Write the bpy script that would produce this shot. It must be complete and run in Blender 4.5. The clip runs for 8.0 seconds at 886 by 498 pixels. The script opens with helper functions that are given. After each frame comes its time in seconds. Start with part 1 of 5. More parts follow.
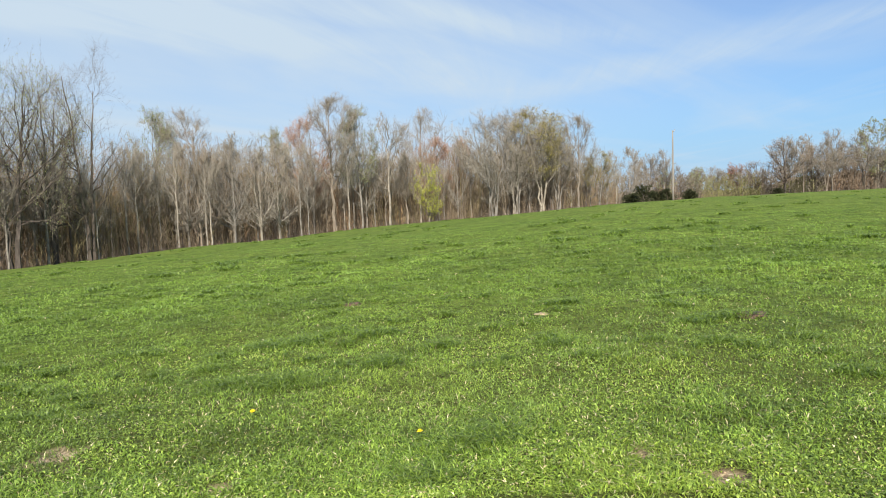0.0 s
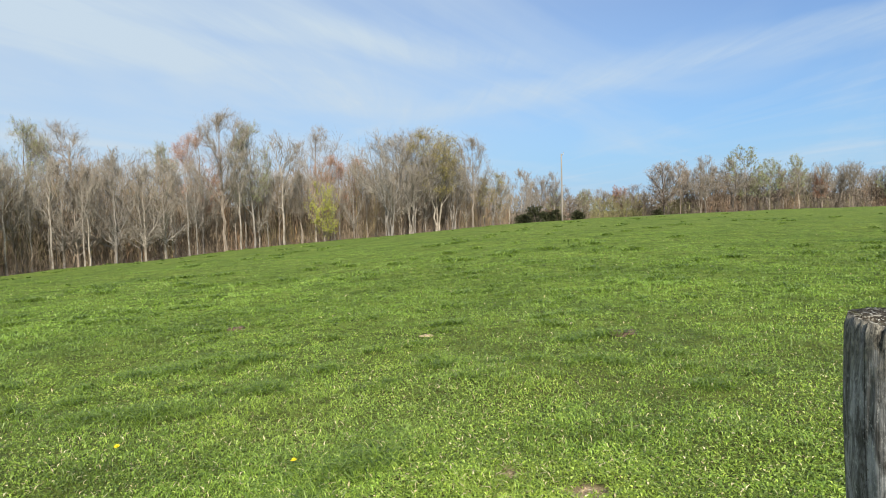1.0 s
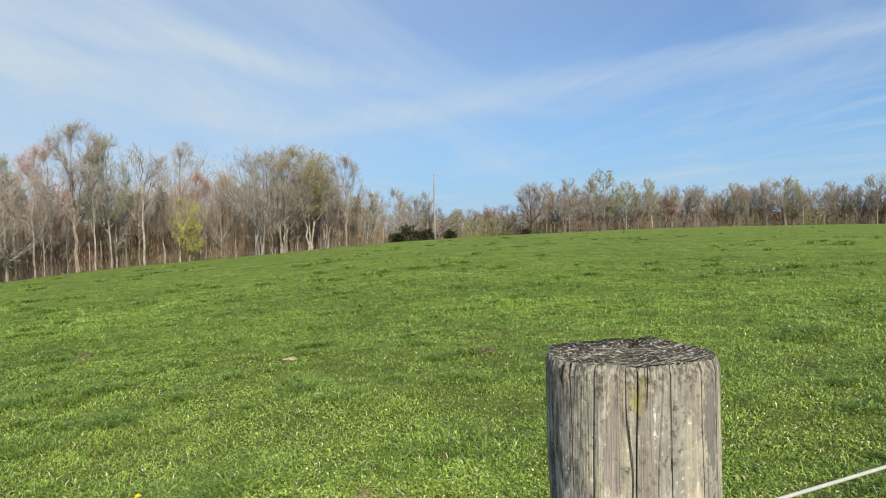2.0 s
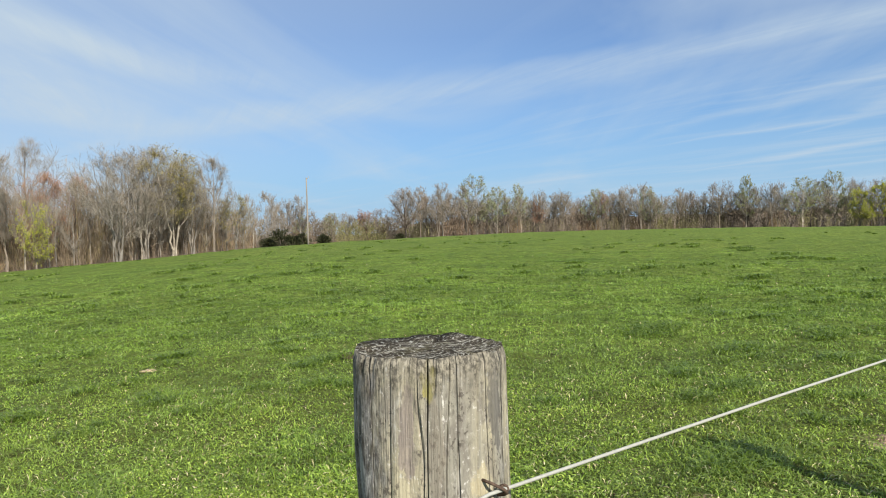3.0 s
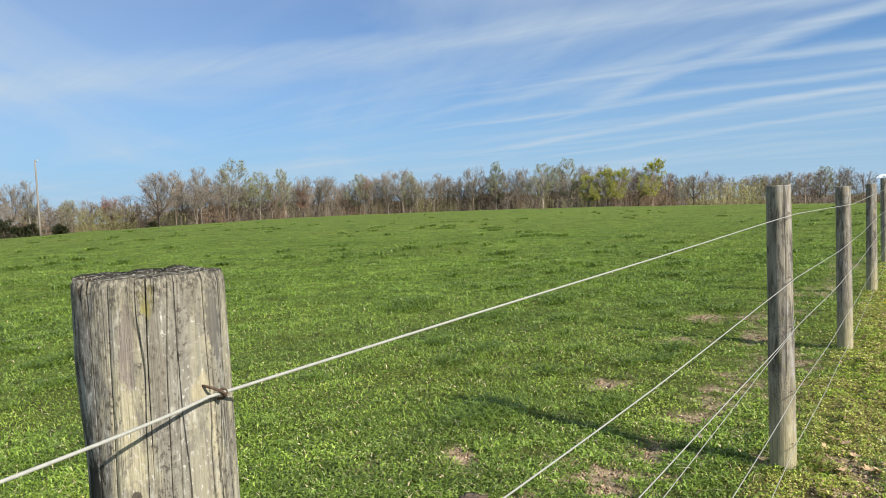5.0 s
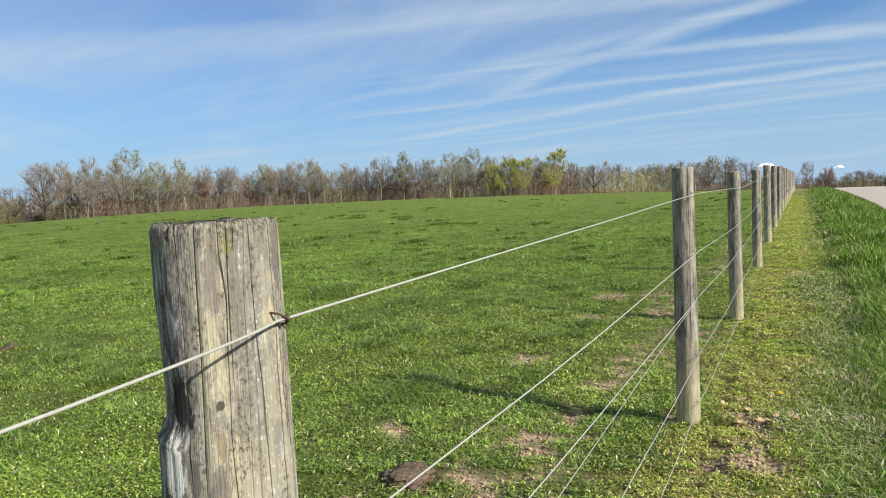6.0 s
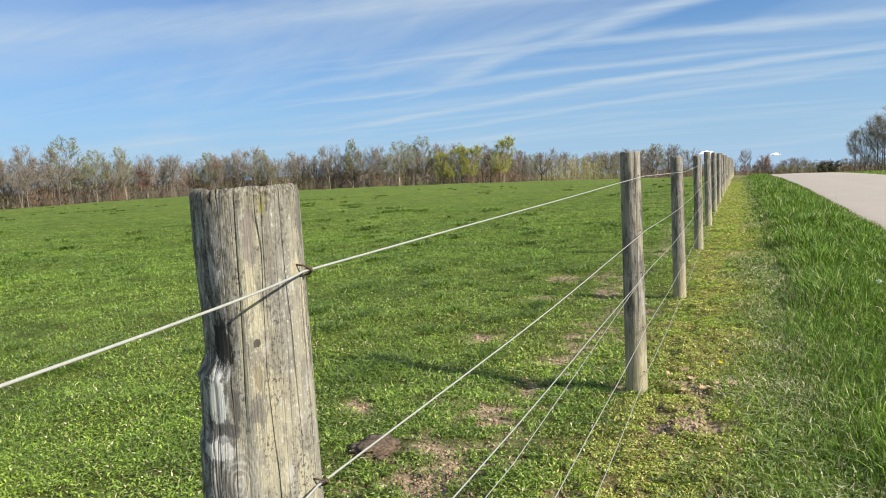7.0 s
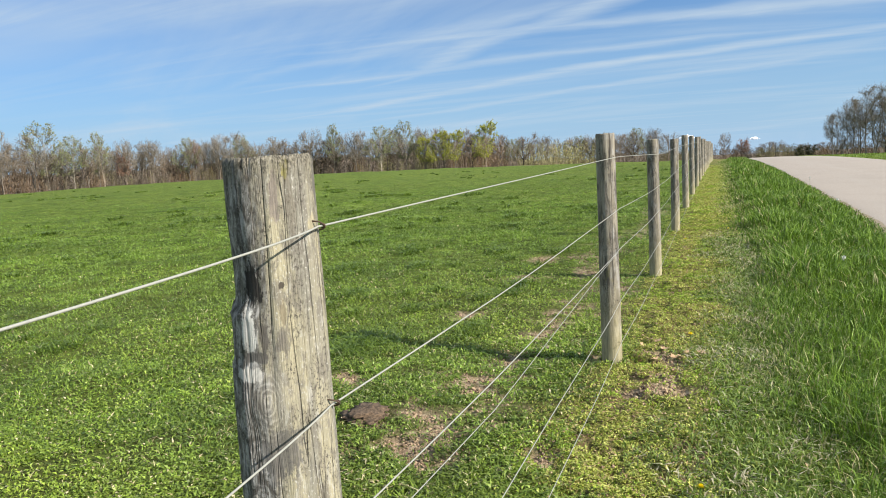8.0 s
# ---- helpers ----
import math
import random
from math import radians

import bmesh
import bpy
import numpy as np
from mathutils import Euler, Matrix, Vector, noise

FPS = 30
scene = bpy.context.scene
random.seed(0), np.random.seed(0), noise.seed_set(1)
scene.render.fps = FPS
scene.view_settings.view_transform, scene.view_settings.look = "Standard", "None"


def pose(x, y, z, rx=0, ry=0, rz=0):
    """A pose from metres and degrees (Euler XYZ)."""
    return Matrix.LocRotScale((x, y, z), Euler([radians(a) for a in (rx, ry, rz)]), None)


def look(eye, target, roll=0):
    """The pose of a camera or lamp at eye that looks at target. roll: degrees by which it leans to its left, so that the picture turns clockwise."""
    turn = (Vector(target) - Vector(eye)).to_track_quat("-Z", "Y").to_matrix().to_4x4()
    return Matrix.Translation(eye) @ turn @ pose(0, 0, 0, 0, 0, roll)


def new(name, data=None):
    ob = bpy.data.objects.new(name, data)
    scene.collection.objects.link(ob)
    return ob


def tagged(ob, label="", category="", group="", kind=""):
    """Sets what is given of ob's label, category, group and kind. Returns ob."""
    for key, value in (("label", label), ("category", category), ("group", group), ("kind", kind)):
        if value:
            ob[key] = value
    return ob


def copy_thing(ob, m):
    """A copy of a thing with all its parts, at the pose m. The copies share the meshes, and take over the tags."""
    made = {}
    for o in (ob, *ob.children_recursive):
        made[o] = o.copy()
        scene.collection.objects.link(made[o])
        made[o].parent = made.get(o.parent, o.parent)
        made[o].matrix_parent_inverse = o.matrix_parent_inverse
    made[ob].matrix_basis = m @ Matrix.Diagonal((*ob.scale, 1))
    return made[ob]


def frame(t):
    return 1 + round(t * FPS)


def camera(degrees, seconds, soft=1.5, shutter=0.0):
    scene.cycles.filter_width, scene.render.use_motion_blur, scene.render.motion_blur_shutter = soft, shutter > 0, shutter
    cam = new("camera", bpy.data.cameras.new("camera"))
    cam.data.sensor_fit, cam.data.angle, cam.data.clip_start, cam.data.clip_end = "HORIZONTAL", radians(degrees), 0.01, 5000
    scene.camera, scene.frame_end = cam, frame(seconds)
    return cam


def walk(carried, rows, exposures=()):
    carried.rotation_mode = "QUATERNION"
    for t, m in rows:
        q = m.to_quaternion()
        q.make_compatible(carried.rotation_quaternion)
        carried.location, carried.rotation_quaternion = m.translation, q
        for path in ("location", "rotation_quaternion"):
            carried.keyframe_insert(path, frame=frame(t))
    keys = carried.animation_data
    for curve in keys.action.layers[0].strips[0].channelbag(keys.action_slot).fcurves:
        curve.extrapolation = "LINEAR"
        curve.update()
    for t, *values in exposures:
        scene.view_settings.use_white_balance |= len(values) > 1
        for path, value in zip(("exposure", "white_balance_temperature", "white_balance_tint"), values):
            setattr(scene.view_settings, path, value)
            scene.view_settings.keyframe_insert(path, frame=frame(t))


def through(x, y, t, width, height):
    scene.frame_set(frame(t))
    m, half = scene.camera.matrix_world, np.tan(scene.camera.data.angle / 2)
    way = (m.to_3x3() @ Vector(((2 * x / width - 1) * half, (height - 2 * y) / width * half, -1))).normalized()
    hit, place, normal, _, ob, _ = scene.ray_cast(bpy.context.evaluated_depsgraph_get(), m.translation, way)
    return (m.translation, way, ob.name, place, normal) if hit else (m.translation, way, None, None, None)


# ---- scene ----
cam = camera(64.8, 8.0, soft=1.0)
METRES, EYE, TILT, LEAN, TURN = 1.135, 1.5, 2.1, -4.0, -6.8
ROWS = [
    (0.0, 0.0, 0.0, 0.0, -0.69, -6.69, 5.91),
    (0.5, 0.068, -0.0257, 0.0067, -4.86, -6.37, 5.55),
    (1.0, 0.1262, -0.0461, 0.028, -9.13, -5.92, 5.15),
    (1.5, 0.181, -0.0823, 0.0474, -14.17, -5.49, 4.74),
    (3.0, 0.2526, -0.1727, 0.0448, -29.68, -5.62, 3.82),
    (3.5, 0.2654, -0.2105, 0.0346, -34.6, -6.08, 3.59),
    (4.0, 0.2716, -0.2425, 0.0187, -39.69, -6.7, 3.41),
    (4.5, 0.2675, -0.2645, 0.006, -44.3, -7.34, 3.32),
    (5.0, 0.2302, -0.277, 0.001, -48.79, -8.02, 3.26),
    (6.5, -0.0501, -0.2748, -0.0251, -58.99, -9.84, 3.04),
    (7.0, -0.1102, -0.2981, -0.0262, -60.57, -10.45, 2.99),
    (7.5, -0.1792, -0.3411, -0.027, -61.45, -11.07, 2.97),
    (8.0, -0.2762, -0.3764, -0.0323, -62.05, -11.74, 3.09),
]
walk(cam, [(t, pose(0, 0, EYE, TILT, LEAN, TURN) @ pose(METRES * x, METRES * y, METRES * z, 90 + pitch, roll, yaw)) for t, x, y, z, yaw, pitch, roll in ROWS],
     [(0.0, 0.88), (0.8, 0.85), (1.6, 0.77), (3.0, 0.74), (4.0, 0.72), (6.5, 0.76), (8.0, 0.79)])

# ---- world, sun, exposure ----
SUN_AZ, SUN_EL = 188.5, 33.0
sun_dir = Vector((math.sin(radians(SUN_AZ)) * math.cos(radians(SUN_EL)), math.cos(radians(SUN_AZ)) * math.cos(radians(SUN_EL)), math.sin(radians(SUN_EL))))
sun = new("sun", bpy.data.lights.new("sun", "SUN"))
sun.data.energy, sun.data.angle, sun.data.color = 5.0, radians(0.53), (1.0, 0.92, 0.80)
sun.matrix_world = look(sun_dir * 50, (0, 0, 0))


class Nodes:
    """A node tree with short calls for adding and linking nodes."""

    def __init__(self, tree):
        self.tree = tree
        tree.nodes.clear()

    def add(self, kind, inputs=None, **props):
        n = self.tree.nodes.new(kind)
        for k, v in props.items():
            setattr(n, k, v)
        for k, v in (inputs or {}).items():
            if isinstance(v, bpy.types.NodeSocket):
                self.tree.links.new(v, n.inputs[k])
            else:
                n.inputs[k].default_value = v
        return n

    def math(self, op, a, b=0.0, clamp=False):
        return self.add("ShaderNodeMath", {0: a, 1: b}, operation=op, use_clamp=clamp).outputs[0]

    def noise(self, vec, scale, detail=4.0, rough=0.55, distortion=0.0):
        return self.add("ShaderNodeTexNoise", {"Vector": vec, "Scale": scale, "Detail": detail, "Roughness": rough, "Distortion": distortion}).outputs["Fac"]

    def ramp(self, fac, *stops):
        n = self.add("ShaderNodeValToRGB", {"Fac": fac})
        while len(n.color_ramp.elements) < len(stops):
            n.color_ramp.elements.new(0.5)
        for el, (pos, col) in zip(n.color_ramp.elements, stops):
            el.position = pos
            el.color = (*col, 1) if isinstance(col, tuple) else (col, col, col, 1)
        return n.outputs["Color"]

    def mix(self, fac, a, b, blend="MIX"):
        return self.add("ShaderNodeMix", {"Factor": fac, 6: a if isinstance(a, bpy.types.NodeSocket) else (*a, 1), 7: b if isinstance(b, bpy.types.NodeSocket) else (*b, 1)}, data_type="RGBA", blend_type=blend).outputs[2]

    def scaled(self, vec, sx, sy, sz, rot=0.0):
        return self.add("ShaderNodeMapping", {"Vector": vec, "Rotation": (0, 0, rot), "Scale": (sx, sy, sz)}).outputs[0]


# the larger cirrus streaks on that sheet: ends, half width, density
STREAKS = [(3.5, 0.0, 5.0, 1.95, 0.12, 0.75), (4.65, -1.0, 4.3, 1.3, 0.12, 0.85), (5.2, 0.3, 5.2, 2.9, 0.12, 0.7), (5.4, -1.0, 6.85, 3.8, 0.13, 1.0), (6.6, -0.3, 7.8, 3.1, 0.12, 0.65),
           (4.1, 1.4, 4.5, 2.8, 0.12, 0.5), (3.3, 0.8, 2.6, 3.1, 0.15, 0.5), (2.6, 3.1, 1.3, 5.5, 0.26, 0.42), (-1.7, 3.0, 0.0, 3.9, 0.28, 0.45), (0.0, 3.9, 1.2, 5.4, 0.38, 0.4), (-0.4, 3.1, 1.1, 3.6, 0.2, 0.3), (9.0, -0.5, 10.5, 4.0, 0.3, 0.4)]


def make_sky():
    """Clear spring sky with high streaky cirrus on a level sheet, its streaks running one way."""
    world = bpy.data.worlds.new("sky")
    scene.world = world
    world.use_nodes = True
    n = Nodes(world.node_tree)
    sky = n.add("ShaderNodeTexSky", sky_type="NISHITA", sun_disc=False, sun_elevation=radians(SUN_EL), sun_rotation=radians(SUN_AZ), altitude=250.0, air_density=1.0, dust_density=0.6, ozone_density=2.2)
    way = n.add("ShaderNodeTexCoord").outputs["Generated"]
    xyz = n.add("ShaderNodeSeparateXYZ", {0: way})
    up = n.math("MAXIMUM", xyz.outputs[2], 0.012)
    sheet = n.add("ShaderNodeCombineXYZ", {0: n.math("DIVIDE", xyz.outputs[0], n.math("ADD", up, 0.05)), 1: n.math("DIVIDE", xyz.outputs[1], n.math("ADD", up, 0.05))}).outputs[0]
    flat = n.add("ShaderNodeSeparateXYZ", {0: sheet})
    # the streaks sweep aside on one flank of the sky
    sweep = n.add("ShaderNodeMapRange", {"Value": flat.outputs[0], "From Min": -1.0, "From Max": 4.5, "To Min": 0.8, "To Max": -0.08}, interpolation_type="SMOOTHSTEP").outputs[0]
    across = n.math("SUBTRACT", flat.outputs[0], n.math("MULTIPLY", flat.outputs[1], sweep))
    curved = n.add("ShaderNodeCombineXYZ", {0: across, 1: flat.outputs[1]}).outputs[0]
    veil = n.noise(n.scaled(n.scaled(sheet, 1, 1, 1, radians(-48)), 0.16, 0.5, 1), 1.0, 6.0, 0.56, 0.7)
    streak = n.noise(n.scaled(curved, 0.85, 0.15, 1), 1.0, 6.0, 0.55, 1.5)
    fibre = n.noise(n.scaled(curved, 3.2, 0.5, 1), 1.0, 6.0, 0.68, 0.9)
    veil = n.add("ShaderNodeMapRange", {"Value": veil, "From Min": 0.40, "From Max": 0.66}).outputs[0]
    streak = n.add("ShaderNodeMapRange", {"Value": streak, "From Min": 0.50, "From Max": 0.66}).outputs[0]
    flank = n.add("ShaderNodeMapRange", {"Value": flat.outputs[0], "From Min": 1.6, "From Max": 5.5, "To Min": 0.06, "To Max": 0.42}, interpolation_type="SMOOTHSTEP").outputs[0]
    streak = n.math("MULTIPLY", streak, flank)
    fibre = n.add("ShaderNodeMapRange", {"Value": fibre, "From Min": 0.30, "From Max": 0.72, "To Min": 0.45, "To Max": 1.15}).outputs[0]
    wisp = n.add("ShaderNodeTexNoise", {"Vector": n.scaled(sheet, 0.9, 0.55, 1), "Scale": 1.0, "Detail": 4.0, "Roughness": 0.6}).outputs["Color"]
    drift = n.add("ShaderNodeVectorMath", {0: wisp, 1: (0.5, 0.5, 0.5)}, operation="SUBTRACT").outputs[0]
    blown = n.add("ShaderNodeVectorMath", {0: n.add("ShaderNodeVectorMath", {0: drift, 1: (0.75, 0.75, 0.0)}, operation="MULTIPLY").outputs[0], 1: sheet}, operation="ADD").outputs[0]
    for x0, y0, x1, y1, half, amount in STREAKS:
        away = n.add("ShaderNodeVectorMath", {0: blown, 1: (x0, y0, 0)}, operation="SUBTRACT").outputs[0]
        span = math.hypot(x1 - x0, y1 - y0)
        ux, uy = (x1 - x0) / span, (y1 - y0) / span
        on = n.add("ShaderNodeVectorMath", {0: away, 1: (ux, uy, 0)}, operation="DOT_PRODUCT").outputs["Value"]
        off = n.add("ShaderNodeVectorMath", {0: away, 1: (-uy, ux, 0)}, operation="DOT_PRODUCT").outputs["Value"]
        past = n.math("MAXIMUM", n.math("MAXIMUM", n.math("MULTIPLY", on, -1.0), n.math("SUBTRACT", on, span)), 0.0)
        gap = n.math("ADD", n.math("ABSOLUTE", off), n.math("MULTIPLY", past, half * 1.1))
        band = n.add("ShaderNodeMapRange", {"Value": gap, "From Min": 0.0, "From Max": half * 2.1, "To Min": amount, "To Max": 0.0}, interpolation_type="SMOOTHSTEP").outputs[0]
        streak = n.math("MAXIMUM", streak, band)
    bank = n.add("ShaderNodeMapRange", {"Value": flat.outputs[0], "From Min": -1.0, "From Max": 6.0, "To Min": 1.2, "To Max": -0.40}, interpolation_type="SMOOTHSTEP").outputs[0]
    veil = n.math("MAXIMUM", n.math("ADD", n.math("MULTIPLY", veil, 0.95), bank), 0.0)
    cover = n.math("ADD", n.math("MULTIPLY", veil, 0.50), n.math("MULTIPLY", n.math("MULTIPLY", streak, fibre), 0.80), True)
    low = n.add("ShaderNodeMapRange", {"Value": xyz.outputs[2], "From Min": 0.0, "From Max": 0.26, "To Min": 0.92, "To Max": 0.0}).outputs[0]
    blue = n.mix(1.0, sky.outputs[0], (0.50, 0.88, 1.33), "MULTIPLY")
    hazy = n.mix(low, blue, (4.3, 6.4, 8.75))
    shade = n.mix(cover, hazy, (5.95, 7.2, 8.4))
    back = n.add("ShaderNodeBackground", {"Color": shade, "Strength": 0.055})
    n.add("ShaderNodeOutputWorld", {"Surface": back.outputs[0]})


make_sky()

# ---- the lie of the land ----
BEARING = np.array([-180, -90, -60, -40, -25.4, -22, -18.3, -12.3, -5.8, 3.3, 12.6, 21.1, 25.8, 32, 41.9, 51, 59.5, 69.2, 78.4, 88.6, 97.7, 110, 140, 180])
CREST = np.array([-2.5, -3.8, -4.8, -4.8, -4.40, -4.13, -3.91, -3.54, -3.15, -2.51, -1.94, -1.33, -1.11, -0.89, -0.62, -0.56, -0.59, -0.67, -0.86, -1.10, -1.15, -1.3, -1.8, -2.5])
REACH_AT = np.array([-180, -60, -25, -12, 0, 12, 25, 35, 45, 74, 84, 92, 120, 180])
REACH = np.array([80, 64, 66, 84, 100, 113, 112, 165, 215, 215, 120, 76, 70, 80])
FINE_AZ = np.arange(-200, 200.1, 0.5)


def smoothed(at, value):
    wrapped = np.interp((FINE_AZ + 180) % 360 - 180, at, value)
    kernel = np.exp(-0.5 * (np.arange(-12, 13) / 4.5) ** 2)
    return np.convolve(np.pad(wrapped, 12, "edge"), kernel / kernel.sum(), "valid")


CREST_FINE, REACH_FINE = smoothed(BEARING, CREST), smoothed(REACH_AT, REACH)
LATTICE = np.random.RandomState(7).rand(256, 256)


def lumps(x, y, size, shift=0):
    """Smooth value noise from 0 to 1 with lumps of the given size in metres."""
    u, v = np.asarray(x, float) / size + 37.3 + shift * 11.7, np.asarray(y, float) / size + 91.1 + shift * 5.3
    i, j = np.floor(u).astype(int), np.floor(v).astype(int)
    a, b = u - i, v - j
    a, b = a * a * (3 - 2 * a), b * b * (3 - 2 * b)
    p = lambda m, k: LATTICE[m % 256, k % 256]
    return (p(i, j) * (1 - a) + p(i + 1, j) * a) * (1 - b) + (p(i, j + 1) * (1 - a) + p(i + 1, j + 1) * a) * b


def reach_at(az):
    return np.interp(az, FINE_AZ, REACH_FINE)


def lie(x, y):
    """Height of the smooth land: a pasture that swells to a crest all round and falls away behind it."""
    x, y = np.asarray(x, float), np.asarray(y, float)
    r, az = np.hypot(x, y), np.degrees(np.arctan2(x, y))
    rise, reach = np.tan(np.radians(np.interp(az, FINE_AZ, CREST_FINE))), np.interp(az, FINE_AZ, REACH_FINE)
    q = np.minimum(r, 1.35 * reach)
    z = 1.5 + r * rise - 1.5 * (1 - q / reach) ** 2
    far = np.clip((r - 2.2 * reach) / (5 * reach), 0, 1)
    ridge = np.interp(az, [-60, -40, 17, 20, 25, 32, 37, 71, 75, 86, 90], [-0.012, 0.012, 0.012, -0.008, -0.004, -0.004, 0.010, 0.010, -0.005, -0.006, -0.012]) + 0.010 * (lumps(az, az * 0, 1.3, 43) - 0.5) * ((az > 24) & (az < 86))
    return z + far * far * (3 - 2 * far) * r * (ridge - rise)


ROAD_IN, ROAD_OUT = -2.5, -7.4


def ground_z(x, y):
    """Height of the land with its hummocks, trodden hollows and the bed of the road."""
    x, y = np.asarray(x, float), np.asarray(y, float)
    r = np.hypot(x, y)
    z = lie(x, y) + 0.05 * (lumps(x, y, 0.55) - 0.5) * np.clip(r / 3, 0.3, 1) * np.clip((y - ROAD_IN) / 0.5, 0.15, 1) + 0.07 * (lumps(x, y, 1.9, 1) - 0.5) * np.clip(r / 5, 0, 1) * np.clip((y - ROAD_IN) / 0.8, 0.1, 1)
    z = z + np.clip((r - 12) / 40, 0, 1) * 0.34 * (lumps(x, y, 6.5, 2) - 0.5) * (r < 400) * np.clip((y - ROAD_IN) / 3, 0.0, 1)
    z = z + mossy(x, y) * (r < 14) * (0.05 * (lumps(x, y, 0.13, 45) - 0.5) + 0.032 * (lumps(x, y, 0.06, 46) - 0.5))
    z = z - bare(x, y) * (0.028 + 0.045 * (lumps(x, y, 0.07, 24) - 0.5))
    on_road = np.clip(np.minimum((ROAD_IN - 0.12 - y) / 0.25, (y - ROAD_OUT - 0.12) / 0.25), 0, 1)
    return np.where(on_road > 0, z * (1 - on_road) + (lie(x, y) - 0.06) * on_road, z)


# trodden bare spots: x, y, radius
BARE_SPOTS = [(3.13, 2.28, 0.27), (3.52, 1.86, 0.32), (2.55, 0.85, 0.34), (2.70, 0.43, 0.2), (3.50, 1.00, 0.30), (4.43, 1.54, 0.25), (4.27, 0.42, 0.3), (4.96, 0.94, 0.45), (5.25, 0.82, 0.35), (5.48, 1.73, 0.42), (7.5, 1.75, 0.5), (8.9, 1.9, 0.45),
              (3.63, 0.07, 0.34), (3.30, 0.12, 0.25), (4.35, -0.02, 0.25), (6.2, 1.0, 0.5), (7.6, 0.8, 0.45), (9.2, 0.9, 0.5), (11.0, 1.0, 0.6), (2.9, -0.25, 0.22), (1.76, 3.2, 0.24), (1.50, 3.6, 0.22), (0.52, 3.63, 0.15), (-0.8, 3.87, 0.2), (-2.04, 4.74, 0.35)]


def bare(x, y):
    """How bare the soil is, 0 to 1, along the trodden line inside the fence."""
    x, y = np.asarray(x, float), np.asarray(y, float)
    m = np.zeros(np.broadcast(x, y).shape)
    for a, b, s in BARE_SPOTS:
        m = np.maximum(m, 1.25 - np.hypot(x - a, y - b) / s)
    line = np.clip(1.25 - np.abs(y - 0.95 - 0.25 * np.sin(x * 0.8)) / 0.75, 0, 1) * np.clip((x - 1.2) / 1.5, 0, 1) * np.clip((24 - x) / 10, 0, 1)
    m = np.maximum(m, line * 0.86)
    m = np.maximum(m, 1.0 - np.abs(y - ROAD_IN - 0.03) / 0.16)
    m = np.maximum(m, 0.82 * np.clip(1.2 - np.hypot((x - 3.6) / 1.3, (y + 0.1) / 0.45), 0, 1))
    return np.clip((m * 1.1 - 0.6 * lumps(x, y, 0.10, 3) - 0.45 * lumps(x, y, 0.045, 26) - 0.6 * lumps(x, y, 0.38, 4) - 0.06) * 2.6, 0, 1) * (m > 0.02)


def mossy(x, y):
    """The yellow-green strip of low plants along the outer side of the fence."""
    return np.clip(1.25 - np.abs(y + np.interp(x, [2, 6, 14], [-0.05, 0.05, 0.12]) + 0.30 * (lumps(x, y, 0.8, 5) - 0.5) + 0.16 * (lumps(x, y, 0.17, 5) - 0.5)) / 0.44, 0, 1) * (np.asarray(x) > -14)


def verge(x, y):
    """The tall grass between that strip and the road."""
    return np.clip((-0.66 - np.asarray(y) + 0.25 * (lumps(x, y, 0.8, 6) - 0.5)) / 0.35, 0, 1) * (np.asarray(y) > ROAD_IN + 0.05)


# ---- mesh helpers ----
def sheet_mesh(name, verts, quads, smooth=False, materials=()):
    """A mesh from arrays of corners and four-cornered (or three-cornered) faces."""
    verts, quads = np.asarray(verts, np.float32), np.asarray(quads, np.int32)
    me = bpy.data.meshes.new(name)
    k = quads.shape[1]
    me.vertices.add(len(verts))
    me.vertices.foreach_set("co", verts.ravel())
    me.loops.add(quads.size)
    me.loops.foreach_set("vertex_index", quads.ravel())
    me.polygons.add(len(quads))
    me.polygons.foreach_set("loop_start", np.arange(0, quads.size, k, dtype=np.int32))
    me.polygons.foreach_set("use_smooth", np.full(len(quads), smooth))
    for m in materials:
        me.materials.append(m)
    me.update(calc_edges=True)
    return me


def paint(me, name, values):
    """A colour for each corner point, as a named attribute."""
    rgba = np.ones((len(values), 4), np.float32)
    rgba[:, : values.shape[1]] = values
    me.color_attributes.new(name, "FLOAT_COLOR", "POINT").data.foreach_set("color", rgba.ravel())


def part(name, data, parent, label=""):
    ob = new(name, data)
    ob.parent = parent
    return tagged(ob, label)


def empty(name, at=(0, 0, 0)):
    ob = new(name)
    ob.empty_display_size = 0.2
    ob.location = at
    return ob


